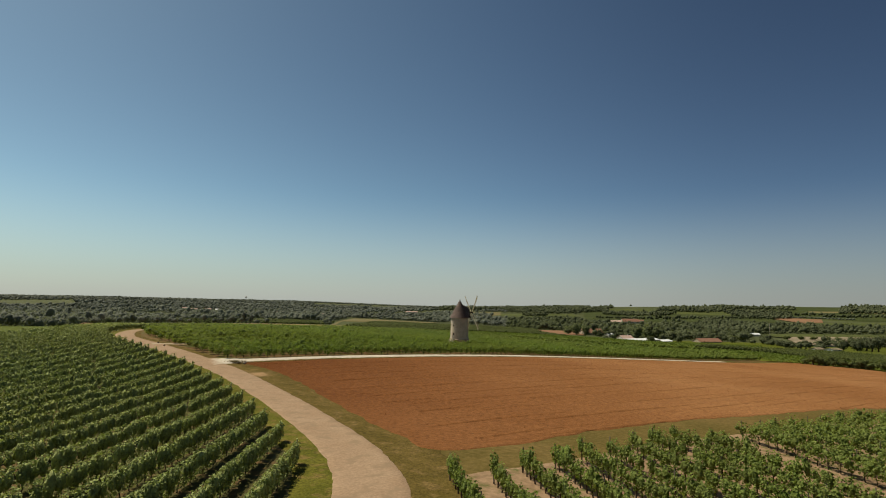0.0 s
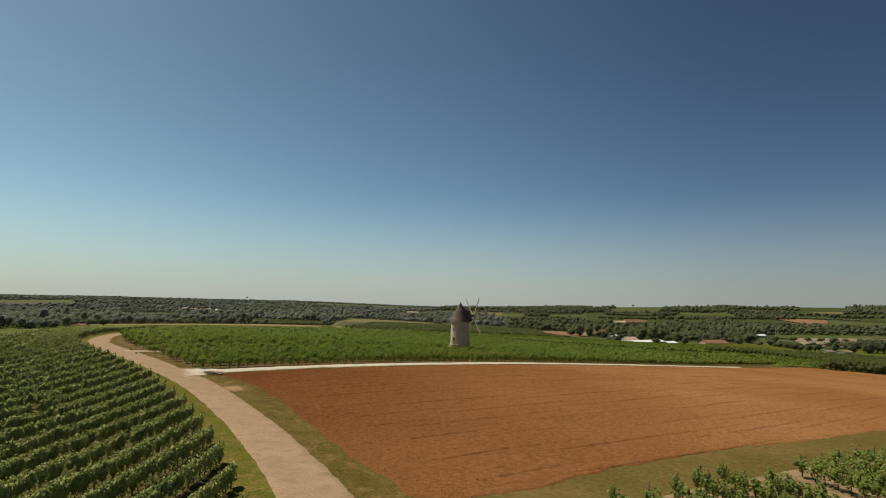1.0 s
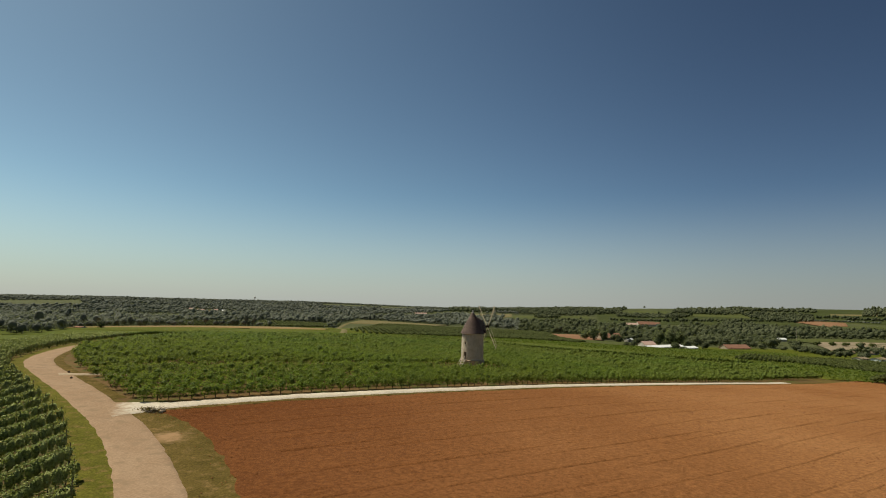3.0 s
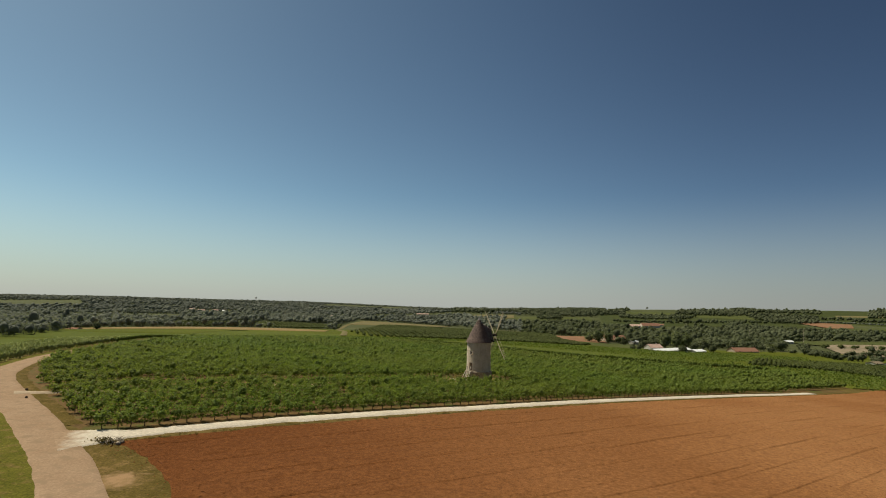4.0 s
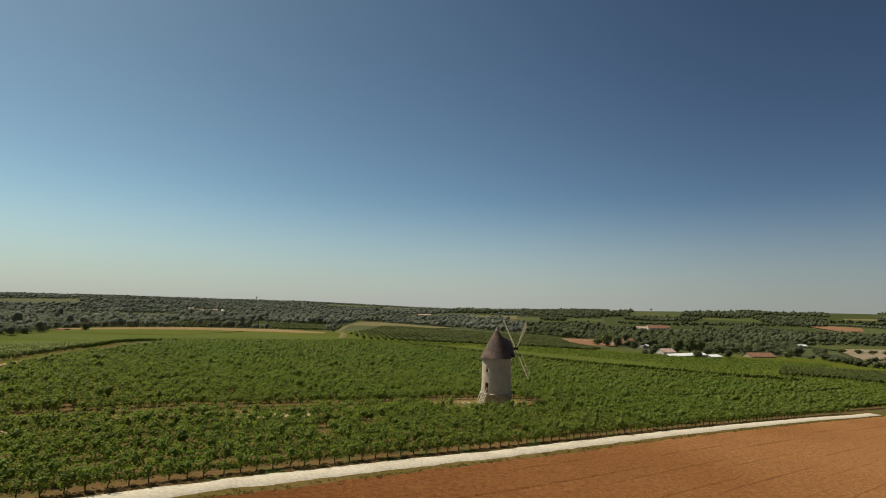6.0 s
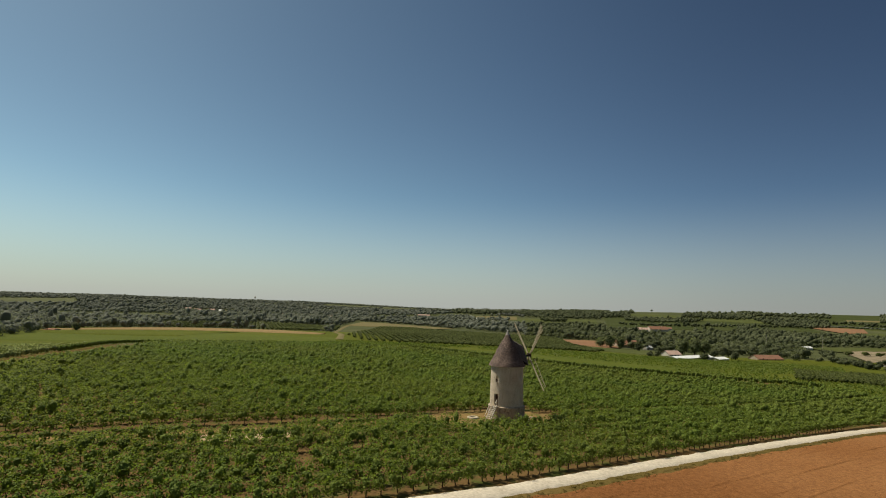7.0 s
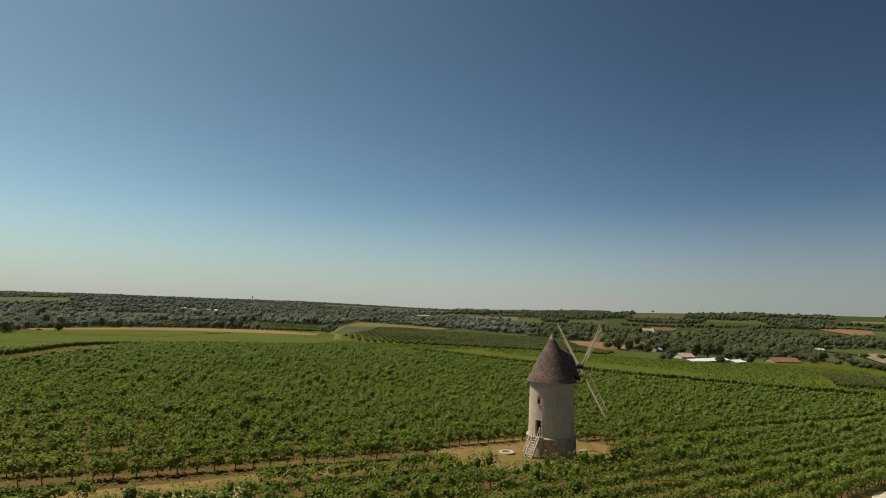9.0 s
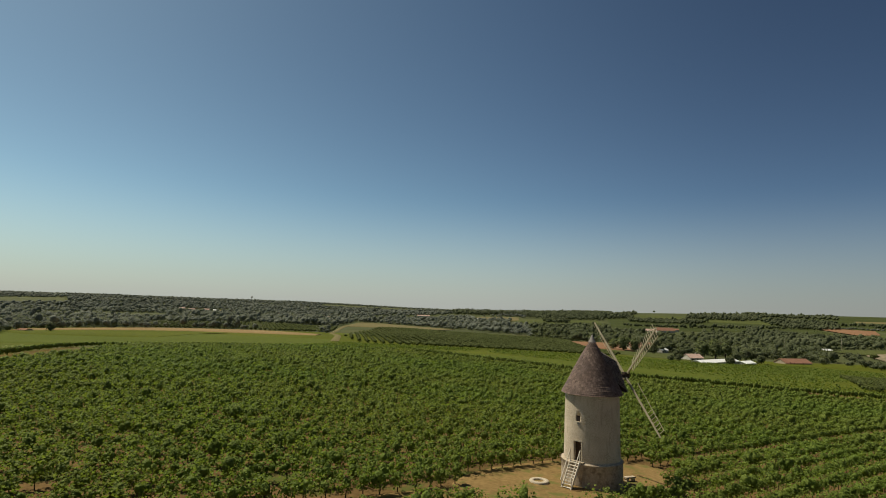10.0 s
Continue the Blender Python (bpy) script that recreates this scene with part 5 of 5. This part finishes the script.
def far_vines(name, poly, gap, label):
    """Low vine rows on the slopes past the mill, one clump of leaves at a time."""
    p = np.array(poly)
    c, reach = p.mean(0), np.ptp(p, axis=0).max()
    a, b = np.array([0.93, 0.37]), np.array([-0.37, 0.93])
    i, j = np.meshgrid(np.arange(-reach, reach, 0.8), np.arange(-reach, reach, gap), indexing="ij")
    q = c + i.reshape(-1, 1) * a + j.reshape(-1, 1) * b + rng.normal(0, 0.2, (i.size, 2))
    q = q[inside(poly, q)]
    k = len(q)
    up = rng.uniform(0.3, 1.3, k)
    out = np.stack([rng.normal(0, 0.4, k), rng.normal(0, 0.4, k), 0.6 + up * 0.4], -1)
    me = leaves_mesh(name, np.stack([q[:, 0], q[:, 1], height(q[:, 0], q[:, 1]) + up], -1), out, np.full(k, 0.85), rng)
    me.materials.append(FIELD_LEAF)
    return tagged(new(name, me), label, "vines", kind="stuff")


far_vines("vineyard", [(165, 318), (120, 330), (90, 336), (50, 356), (28, 370), (10, 400), (20, 446), (75, 455), (125, 500), (160, 495), (250, 545), (290, 500), (245, 430), (140, 335)], 2.9, "rows of vines on the slope below the mill")
far_vines("vineyard", [(142, 234), (166, 242), (222, 292), (203, 309), (184, 327), (148, 314), (122, 326), (100, 326), (90, 318), (112, 306), (141, 291), (145, 262)], 2.2, "strip of low vines below the mill block")
far_vines("vineyard", [(-90, 390), (-30, 395), (0, 400), (10, 445), (-40, 462), (-85, 490)], 2.9, "rows of vines beyond the mill block")


RIDGE_WOODS = [
    [(-10, 2071), (268, 2147), (652, 2149), (573, 1897), (346, 1800), (232, 1880), (-9, 1840)],
    [(829, 2088), (1007, 1979), (916, 1773), (837, 1719), (728, 1864)],
    [(1001, 2006), (1181, 1849), (1103, 1713), (1059, 1753), (954, 1878)],
    [(1283, 1770), (1404, 1884), (1572, 1746), (1338, 1486), (1172, 1515), (1125, 1559)],
]
SLOPE_WOODS = [
    [(884, 1729), (1003, 1717), (1029, 1619), (905, 1424), (816, 1409), (822, 1554)],
    [(536, 1840), (657, 1800), (737, 1720), (660, 1620), (564, 1640), (500, 1700)],
    [(677, 1403), (662, 1154), (524, 897), (412, 829), (528, 1128)],
    [(150, 1380), (330, 1400), (330, 1425), (150, 1405)],
    [(900, 1560), (1060, 1480), (1070, 1500), (905, 1585)],
    [(1000, 1450), (1250, 1330), (1260, 1350), (1010, 1475)],
    [(420, 1500), (560, 1440), (700, 1440), (830, 1440), (830, 1466), (700, 1470), (560, 1466), (430, 1530)],
]


def scatter_woods():
    xs, ys, gap = [], [], []
    r = 500.0
    while r < 2640:
        step = np.interp(r, [500, 900, 1500, 2600], [9.5, 10.5, 12.5, 14.5])
        n = int(radians(100) * r / step)
        a = np.radians(np.linspace(-50, 50, n)) + rng.uniform(-0.5, 0.5, n) * step / r
        rr = r + rng.uniform(-0.5, 0.5, n) * step
        xs.append(rr * np.sin(a))
        ys.append(rr * np.cos(a))
        gap.append(np.full(n, step))
        r += step * 1.05
    x, y, gap = np.concatenate(xs), np.concatenate(ys), np.concatenate(gap)
    ok = wood_here(x, y)
    for poly in CLEAR:
        ok &= ~inside(poly, np.stack([x, y], -1))
    for poly in RIDGE_WOODS + SLOPE_WOODS:
        ok &= ~inside(poly, np.stack([x, y], -1))
    # scattered hedge trees in the open ground
    lone = (rng.random(len(x)) < 0.035) & (np.hypot(x, y) > 900) & (np.hypot(x, y) < 1500)
    for poly in CLEAR:
        lone &= ~inside(poly, np.stack([x, y], -1))
    ok |= lone & (rng.random(len(x)) < 0.5)
    x, y, gap = x[ok], y[ok], gap[ok]
    far_off = np.clip((np.hypot(x, y) - 1100) / 900, 0, 1)
    tall = np.exp(2.38 + 0.12 * far_off + rng.normal(0, 1, len(x)) * (0.27 - 0.12 * far_off) - np.where(x < 0, 0.55, 0) * np.clip((np.hypot(x, y) - 1900) / 250, 0, 1)) * np.clip(1 + 0.22 * np.sin(x / 60) * np.sin(y / 47), 0.6, 1.4)
    wide = gap * rng.uniform(0.58, 0.82, len(x))
    r = np.hypot(x, y)
    for lo, hi, cards, hearts, name in ((0, 950, 40, 1, "near_woodland"), (950, 1500, 18, 1, "valley_woodland"), (1500, 3000, 3, 1, "ridge_woodland")):
        for s, leaf in (((r >= lo) & (r < hi) & (x < 0.12 * y), HAZED_WOOD_LEAF), ((r >= lo) & (r < hi) & (x >= 0.12 * y), WOOD_DARK)):
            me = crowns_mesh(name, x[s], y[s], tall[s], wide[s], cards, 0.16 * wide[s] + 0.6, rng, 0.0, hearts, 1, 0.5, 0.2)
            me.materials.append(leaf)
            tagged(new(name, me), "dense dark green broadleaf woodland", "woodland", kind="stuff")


scatter_woods()


def dense_woods(name, polys, gap, tall, label):
    """Close woodland on the opposite hillside, crown against crown."""
    spots = []
    for poly in polys:
        p = np.array(poly, float)
        (x0, y0), (x1, y1) = p.min(0), p.max(0)
        i, j = np.meshgrid(np.arange(x0, x1, gap), np.arange(y0, y1, gap), indexing="ij")
        q = np.stack([i.ravel(), j.ravel()], -1) + rng.uniform(-0.45, 0.45, (i.size, 2)) * gap
        spots.append(q[inside(poly, q)])
    q = np.concatenate(spots)
    k = len(q)
    hgt = tall * np.exp(rng.normal(0, 0.2, k)) * (1 + 0.16 * np.sin(q[:, 0] / 34) * np.sin(q[:, 1] / 51))
    me = crowns_mesh(name, q[:, 0], q[:, 1], hgt, gap * rng.uniform(0.52, 0.75, k), 6, np.full(k, 2.0), rng, 0.0, 1, 1, 0.56, 0.2)
    me.materials.append(WOOD_DARK)
    tagged(new(name, me), label, "woodland", kind="stuff")


dense_woods("ridge_woodland", RIDGE_WOODS, 11.5, 13.5, "close dark woodland along the ridge")
dense_woods("hill_woodland", SLOPE_WOODS, 10.0, 12.0, "close dark woodland on the opposite hillside")


def orchard(name, poly, along, row_gap, tree_gap, tall, material, label, cards=14, skip=0.02):
    """Trees in straight rows inside a plot."""
    p = np.array(poly)
    c, reach = p.mean(0), np.ptp(p, axis=0).max()
    a = np.array([math.sin(radians(along)), math.cos(radians(along))])
    b = np.array([a[1], -a[0]])
    i, j = np.meshgrid(np.arange(-reach, reach, tree_gap), np.arange(-reach, reach, row_gap), indexing="ij")
    q = c + i.reshape(-1, 1) * a + j.reshape(-1, 1) * b + rng.normal(0, 0.25, (i.size, 2))
    q = q[inside(poly, q) & (rng.random(len(q)) > skip)]
    k = len(q)
    me = crowns_mesh(name, q[:, 0], q[:, 1], rng.uniform(0.85, 1.15, k) * tall, np.full(k, tree_gap * 0.62), cards, np.full(k, 0.42 * tall ** 0.75), rng, 0.15)
    me.materials.append(material)
    return tagged(new(name, me), label, "orchard", kind="stuff")


orchard("orchard", [(-97, 560), (-70, 490), (-46, 472), (-8, 457), (27, 454), (65, 470), (105, 500), (128, 560), (118, 640), (140, 850), (66, 838), (-9, 890), (-82, 990), (-125, 985), (-110, 700)], -11, 5.2, 3.1, 3.4, ORCHARD_LEAF, "rows of dark green orchard trees on the slope", 2)
orchard("orchard", [(-345, 712), (-274, 738), (-176, 692), (-145, 690), (-150, 760), (-175, 900), (-300, 960), (-420, 860)], -20, 5.0, 3.6, 4.0, ORCHARD_LEAF, "rows of dark orchard trees above the stubble", 2)
orchard("orchard", [(146, 319), (184, 331), (205, 312), (262, 300), (335, 360), (296, 408), (268, 426), (200, 410)], 30, 2.2, 1.5, 2.7, ORCHARD_LEAF, "low close dark orchard at the foot of the field", 8, 0.0)
orchard("young_trees", [(855, 1425), (945, 1436), (1010, 1340), (1018, 1352), (950, 1452), (855, 1442)], 70, 9.0, 11.0, 7.0, HAZED_WOOD_LEAF, "line of young trees along the bare plot", 10)


def broad_tree(x, y, tall, wide, material, label, cards=260, leaf=0.75, group="", skirt=0.04):
    """One tree: tapered trunk, limbs that fork into the crown, and a crown of many clumps."""
    t = thing("tree", label, "tree", (x, y, ground_at(x, y)), 0.0, group)
    base = np.array([[0, 0, -0.3]])
    top = np.array([[rng.normal(0, 0.1) * wide, rng.normal(0, 0.1) * wide, tall * 0.55]])
    part_of("trunk", sticks_mesh("trunk", base, top, np.array([0.045 * tall]), np.array([0.02 * tall]), 8), BARK, t)
    n = 6
    ang = rng.uniform(0, 6.28, n)
    b = np.tile(top * [[0.8, 0.8, 0.62]], (n, 1))
    e = np.stack([np.cos(ang) * wide * 0.6, np.sin(ang) * wide * 0.6, tall * rng.uniform(0.5, 0.85, n)], -1)
    part_of("limbs", sticks_mesh("limbs", b, e, np.full(n, 0.016 * tall), np.full(n, 0.006 * tall), 5), BARK, t, kind="stuff")
    me = crowns_mesh("crown", np.array([x]), np.array([y]), np.array([tall]), np.array([wide]), cards, np.array([leaf]), rng, skirt, 5, 2)
    co = np.empty(len(me.vertices) * 3, np.float32)
    me.vertices.foreach_get("co", co)
    me.vertices.foreach_set("co", (co.reshape(-1, 3) - np.array([x, y, ground_at(x, y)], np.float32)).ravel())
    part_of("crown", me, material, t, kind="stuff")
    return t


# trees along the eastern edge of the ploughed field
for k in range(44):
    f, r = divmod(k, 2)
    broad_tree(159 + 3.1 * f + rng.normal(0, 0.5), 236.5 + 4.5 * r + 3 * math.sin(f * 0.5) - 0.3 * f + rng.normal(0, 0.6), rng.uniform(3.6, 5.0), rng.uniform(2.3, 3.0), ORCHARD_LEAF, "bushy dark fruit tree at the field edge", 130, 0.6, "trees along the field edge", 0.0)
# trees among the farm buildings
for x, y, h, w in ((196, 520, 7, 3.2), (199, 523, 6, 3), (212, 600, 17, 8), (226, 606, 18, 8.5), (238, 612, 16, 7.5), (250, 600, 11, 6), (236, 588, 9, 5), (258, 606, 10, 5.5), (160, 655, 15, 8), (172, 660, 14, 7), (152, 662, 13, 6.5), (183, 640, 9, 5), (165, 535, 6, 3.5), (158, 532, 5, 3), (242, 562, 8, 4.5), (300, 600, 9, 5), (310, 590, 8, 5), (318, 604, 9, 5), (186, 590, 8, 5), (194, 600, 9, 5)):
    broad_tree(x, y, h, w, TALL_LEAF if h > 12 else WOOD_DARK, "tall broadleaf tree beside the farm buildings", 420, 0.12 * w + 0.5, "farm trees")
for x, y, h, w in ((460, 707, 6, 4.5), (475, 705, 6, 4.5), (491, 705, 6.5, 4.8), (507, 706, 6, 4.5), (445, 712, 6, 4.4)):
    broad_tree(x, y, h * 1.15, w * 1.25, ORCHARD_LEAF, "round tree on the pale dry plot", 150, 0.9, "round trees in the valley")
for x, y, h, w in ((341, 470, 10, 6), (350, 466, 12, 7), (360, 463, 14, 8), (371, 470, 15, 8.5), (383, 466, 16, 9), (396, 474, 16, 9), (410, 480, 16, 9), (376, 490, 14, 8), (362, 482, 13, 8)):
    broad_tree(x, y, h, w, WOOD_DARK, "full willow in a valley copse", 480, 1.2, "valley copse")
for k in range(24):
    f = k / 23
    broad_tree(338 - 22 * f + rng.normal(0, 3), 588 - 125 * f + rng.normal(0, 4), rng.uniform(4.5, 7.5), rng.uniform(3.2, 5.0), WOOD_DARK, "bushy tree in a valley hedge", 110, 0.9, "hedge trees below the dry plot")
for x, y, h, w in ((402, 690, 9, 6), (410, 700, 8, 5), (395, 668, 9, 6), (418, 712, 7, 5), (380, 650, 8, 6), (371, 632, 8, 5)):
    broad_tree(x, y, h, w, WOOD_DARK, "full tree at the edge of the dry plot", 170, 1.1, "trees round the dry plot")
broad_tree(-318, 528, 9, 5.0, WOOD_DARK, "lone dark tree on the crest", 260, 0.9)
for k in range(38):
    broad_tree(326 + 3.6 * k + rng.normal(0, 2), 545 + 0.35 * k + rng.normal(0, 4), rng.uniform(4.5, 8), rng.uniform(2.6, 3.8), WOOD_DARK, "small conifer in a valley hedge", 90, 0.8, "hedge trees in the valley")
cx_, cy_ = rng.uniform(238, 305, 60), rng.uniform(1570, 1650, 60)
me = crowns_mesh("copse", cx_, cy_, np.full(60, 13.0), np.full(60, 8.0), 20, np.full(60, 2.0), rng, 0.05, 3)
me.materials.append(WOOD_DARK)
tagged(new("copse", me), "dark isolated copse on the hillside", "woodland", kind="stuff")

# ---- buildings ----
WHITE_SHEET = surface("white_sheet_roof", (0.66, 0.66, 0.63), (0.8, 0.8, 0.77), 0.3, 3.0, rough=0.6, bump=0.1, depth=0.02)
ROOF_TILE = surface("terracotta_roof", (0.23, 0.12, 0.078), (0.31, 0.165, 0.11), 0.4, 3.0, bump=0.5, depth=0.08)
PALE_TILE = surface("faded_terracotta_roof", (0.42, 0.28, 0.22), (0.54, 0.38, 0.31), 0.4, 3.0, bump=0.5, depth=0.08)
PLASTER = surface("pale_plaster", (0.48, 0.43, 0.35), (0.62, 0.57, 0.48), 0.4, 4.0, bump=0.2, depth=0.02)
DARK_PANE = surface("dark_window_panes", (0.02, 0.022, 0.025), (0.035, 0.038, 0.04), 1.0, 6.0, rough=0.2, bump=0)


def box(bm, x0, x1, y0, y1, z0, z1):
    v = [bm.verts.new(p) for p in ((x0, y0, z0), (x1, y0, z0), (x1, y1, z0), (x0, y1, z0), (x0, y0, z1), (x1, y0, z1), (x1, y1, z1), (x0, y1, z1))]
    for f in ((3, 2, 1, 0), (4, 5, 6, 7), (0, 1, 5, 4), (1, 2, 6, 5), (2, 3, 7, 6), (3, 0, 4, 7)):
        bm.faces.new([v[k] for k in f])
    return bm


def house(name, label, category, x, y, turn, length, depth, eaves, rise, roof_material, wall_material=PLASTER, windows=3, chimney=True, group="", door=True):
    """A building with gables on its short sides: walls, an overhanging roof, windows, a door and a chimney."""
    h = thing(name, label, category, (x, y, ground_at(x, y)), turn, group)
    L, D = length / 2, depth / 2
    bm = bmesh.new()
    v = [bm.verts.new(p) for p in ((-L, -D, -1.5), (L, -D, -1.5), (L, D, -1.5), (-L, D, -1.5), (-L, -D, eaves), (L, -D, eaves), (L, D, eaves), (-L, D, eaves), (-L, 0, eaves + rise), (L, 0, eaves + rise))]
    for f in ((0, 1, 5, 4), (2, 3, 7, 6), (1, 2, 6, 9, 5), (3, 0, 4, 8, 7)):
        bm.faces.new([v[k] for k in f])
    part("wall", bm, wall_material, h)
    bm = bmesh.new()
    o, t = 0.45, 0.18
    drop = rise / D * o
    pts = []
    for X in (-L - o, L + o):
        pts += [(X, -D - o, eaves - drop + 0.05), (X, 0, eaves + rise + 0.05), (X, D + o, eaves - drop + 0.05), (X, D + o, eaves - drop + 0.05 + t), (X, 0, eaves + rise + 0.05 + t), (X, -D - o, eaves - drop + 0.05 + t)]
    v = [bm.verts.new(p) for p in pts]
    for f in ((0, 1, 7, 6), (1, 2, 8, 7), (2, 3, 9, 8), (3, 4, 10, 9), (4, 5, 11, 10), (5, 0, 6, 11), (0, 5, 4, 1), (1, 4, 3, 2), (6, 7, 10, 11), (7, 8, 9, 10)):
        bm.faces.new([v[k] for k in f])
    roof = part("roof", bm, roof_material, h)
    if chimney:
        part("chimney", box(bmesh.new(), L * 0.5 - 0.4, L * 0.5 + 0.4, -0.35, 0.35, eaves + rise - 0.6, eaves + rise + 1.0), wall_material, roof)
    for k in range(windows):
        c = -L + length * (k + 0.5 + (0.5 if door else 0)) / (windows + (1 if door else 0))
        w = part("window", box(bmesh.new(), c - 0.5, c + 0.5, -D - 0.03, -D + 0.1, eaves * 0.4, eaves * 0.4 + 1.15), DARK_PANE, h)
        part("window_frame", box(bmesh.new(), c - 0.62, c + 0.62, -D - 0.09, -D + 0.05, eaves * 0.4 - 0.14, eaves * 0.4 - 0.02), wall_material, w)
    if door:
        c = -L + length * 0.5 / (windows + 1)
        part("door", box(bmesh.new(), c - 0.5, c + 0.5, -D - 0.04, -D + 0.1, 0.0, 2.05), DOOR_WOOD, h)
    return h


house("white_shed", "long low shed with a white sheet roof", "shed", 186, 521, 35.5, 50, 10, 1.6, 1.5, WHITE_SHEET, PLASTER, 6, False, "white sheds")
house("white_shed", "short low shed with a white sheet roof", "shed", 214, 533, 35.5, 15, 9, 1.6, 1.4, WHITE_SHEET, PLASTER, 2, False, "white sheds")
house("farmhouse", "plastered farmhouse with a faded tiled roof", "house", 186, 560, 20, 13, 10, 2.6, 2.8, PALE_TILE)
house("barn", "barn with a terracotta roof beside a row of trees", "barn", 280, 583, 16, 27, 12, 1.2, 3.2, ROOF_TILE, PLINTH, windows=2, chimney=False)
house("barn", "low barn with a terracotta roof below trees", "barn", 189, 700, 12, 26, 16, 3.0, 5.0, ROOF_TILE, PLINTH, windows=3, chimney=False)
house("outbuilding", "small outbuilding with a pale roof under trees", "outbuilding", 203, 668, 30, 9, 6, 2.6, 1.6, WHITE_SHEET, windows=1, chimney=False)
house("outbuilding", "low outbuilding with a pale roof", "outbuilding", 462, 815, 10, 13, 7, 2.8, 1.8, WHITE_SHEET, windows=2, chimney=False)
house("cottage", "low cottage with a faded tiled roof among trees", "house", 296, 437, 24, 9, 7, 1.5, 1.1, PALE_FAR, windows=2, chimney=False)
house("cottage", "low white cottage with a pale roof among trees", "house", 307, 434, 30, 12, 7, 1.7, 1.1, PALE_FAR, WHITE_SHEET, windows=2, chimney=False)
house("barn", "small barn with an orange roof by a lone tree", "barn", -334, 522, -20, 10, 6, 1.2, 0.8, ROOF_TILE, windows=1, chimney=False)
for x, y, tn, ln, rf in ((382, 1244, 5, 14, PALE_TILE), (400, 1262, 30, 12, PALE_TILE), (448, 1328, 10, 30, ROOF_TILE), (470, 1310, -15, 18, ROOF_TILE), (362, 1220, 40, 11, WHITE_SHEET), (-655, 1457, 10, 16, PALE_TILE), (-631, 1486, 30, 14, PALE_TILE), (-600, 1470, -10, 14, WHITE_SHEET), (-560, 1480, 15, 12, PALE_TILE), (60, 1530, 0, 14, WHITE_SHEET), (-90, 1632, 4, 34, PALE_TILE), (-700, 1500, 20, 13, PALE_TILE), (-330, 1350, 0, 13, PALE_TILE), (-300, 1380, 30, 12, PALE_TILE), (-240, 1010, 0, 34, PALE_TILE), (-420, 1420, 20, 14, PALE_TILE)):
    house("village_house", "village house with pale walls among the trees", "house", x, y, tn, ln, 9, 4.2, 2.4, rf, windows=3, group="houses in the valley")
house("manor", "large house with a broad terracotta roof", "house", 430, 1262, 8, 40, 17, 4.5, 6.0, ROOF_TILE, windows=6)
house("manor", "pale house with a faded terracotta roof", "house", 395, 1250, -14, 22, 12, 4.5, 3.4, PALE_TILE, windows=4)
for x, y in ((366, 552), (384, 548)):
    house("polytunnel_shed", "low shed with a pale roof in the valley", "shed", x, y, 12, 16, 6, 1.8, 1.2, PALE_FAR, windows=1, chimney=False, group="valley sheds")


def utility_pole(x, y, tall):
    p = thing("utility_pole", "pale wooden utility pole in the valley", "pole", (x, y, ground_at(x, y)), 0, "utility poles")
    b = np.array([[0, 0, -0.5]])
    part_of("pole", sticks_mesh("pole", b, b + [[0, 0, tall]], np.array([0.3]), np.array([0.2]), 8), PALE_STONE, p)
    part("crossarm", beam(bmesh.new(), (-1.2, 0, tall - 1.4), (1.2, 0, tall - 1.4), 0.15, 0.15), POST, p)


utility_pole(495, 833, 19)
utility_pole(402, 800, 18)
tower = thing("water_tower", "grey concrete water tower on the far ridge", "water tower", (-880, 2466, ground_at(-880, 2466)))
part("shaft", turned([(1.6, -1), (1.2, 13)], 16), PLASTER, tower)
part("tank", turned([(1.2, 13), (3.4, 15), (3.5, 19), (2.8, 19.8), (0, 20.2)], 20), PLASTER, tower)
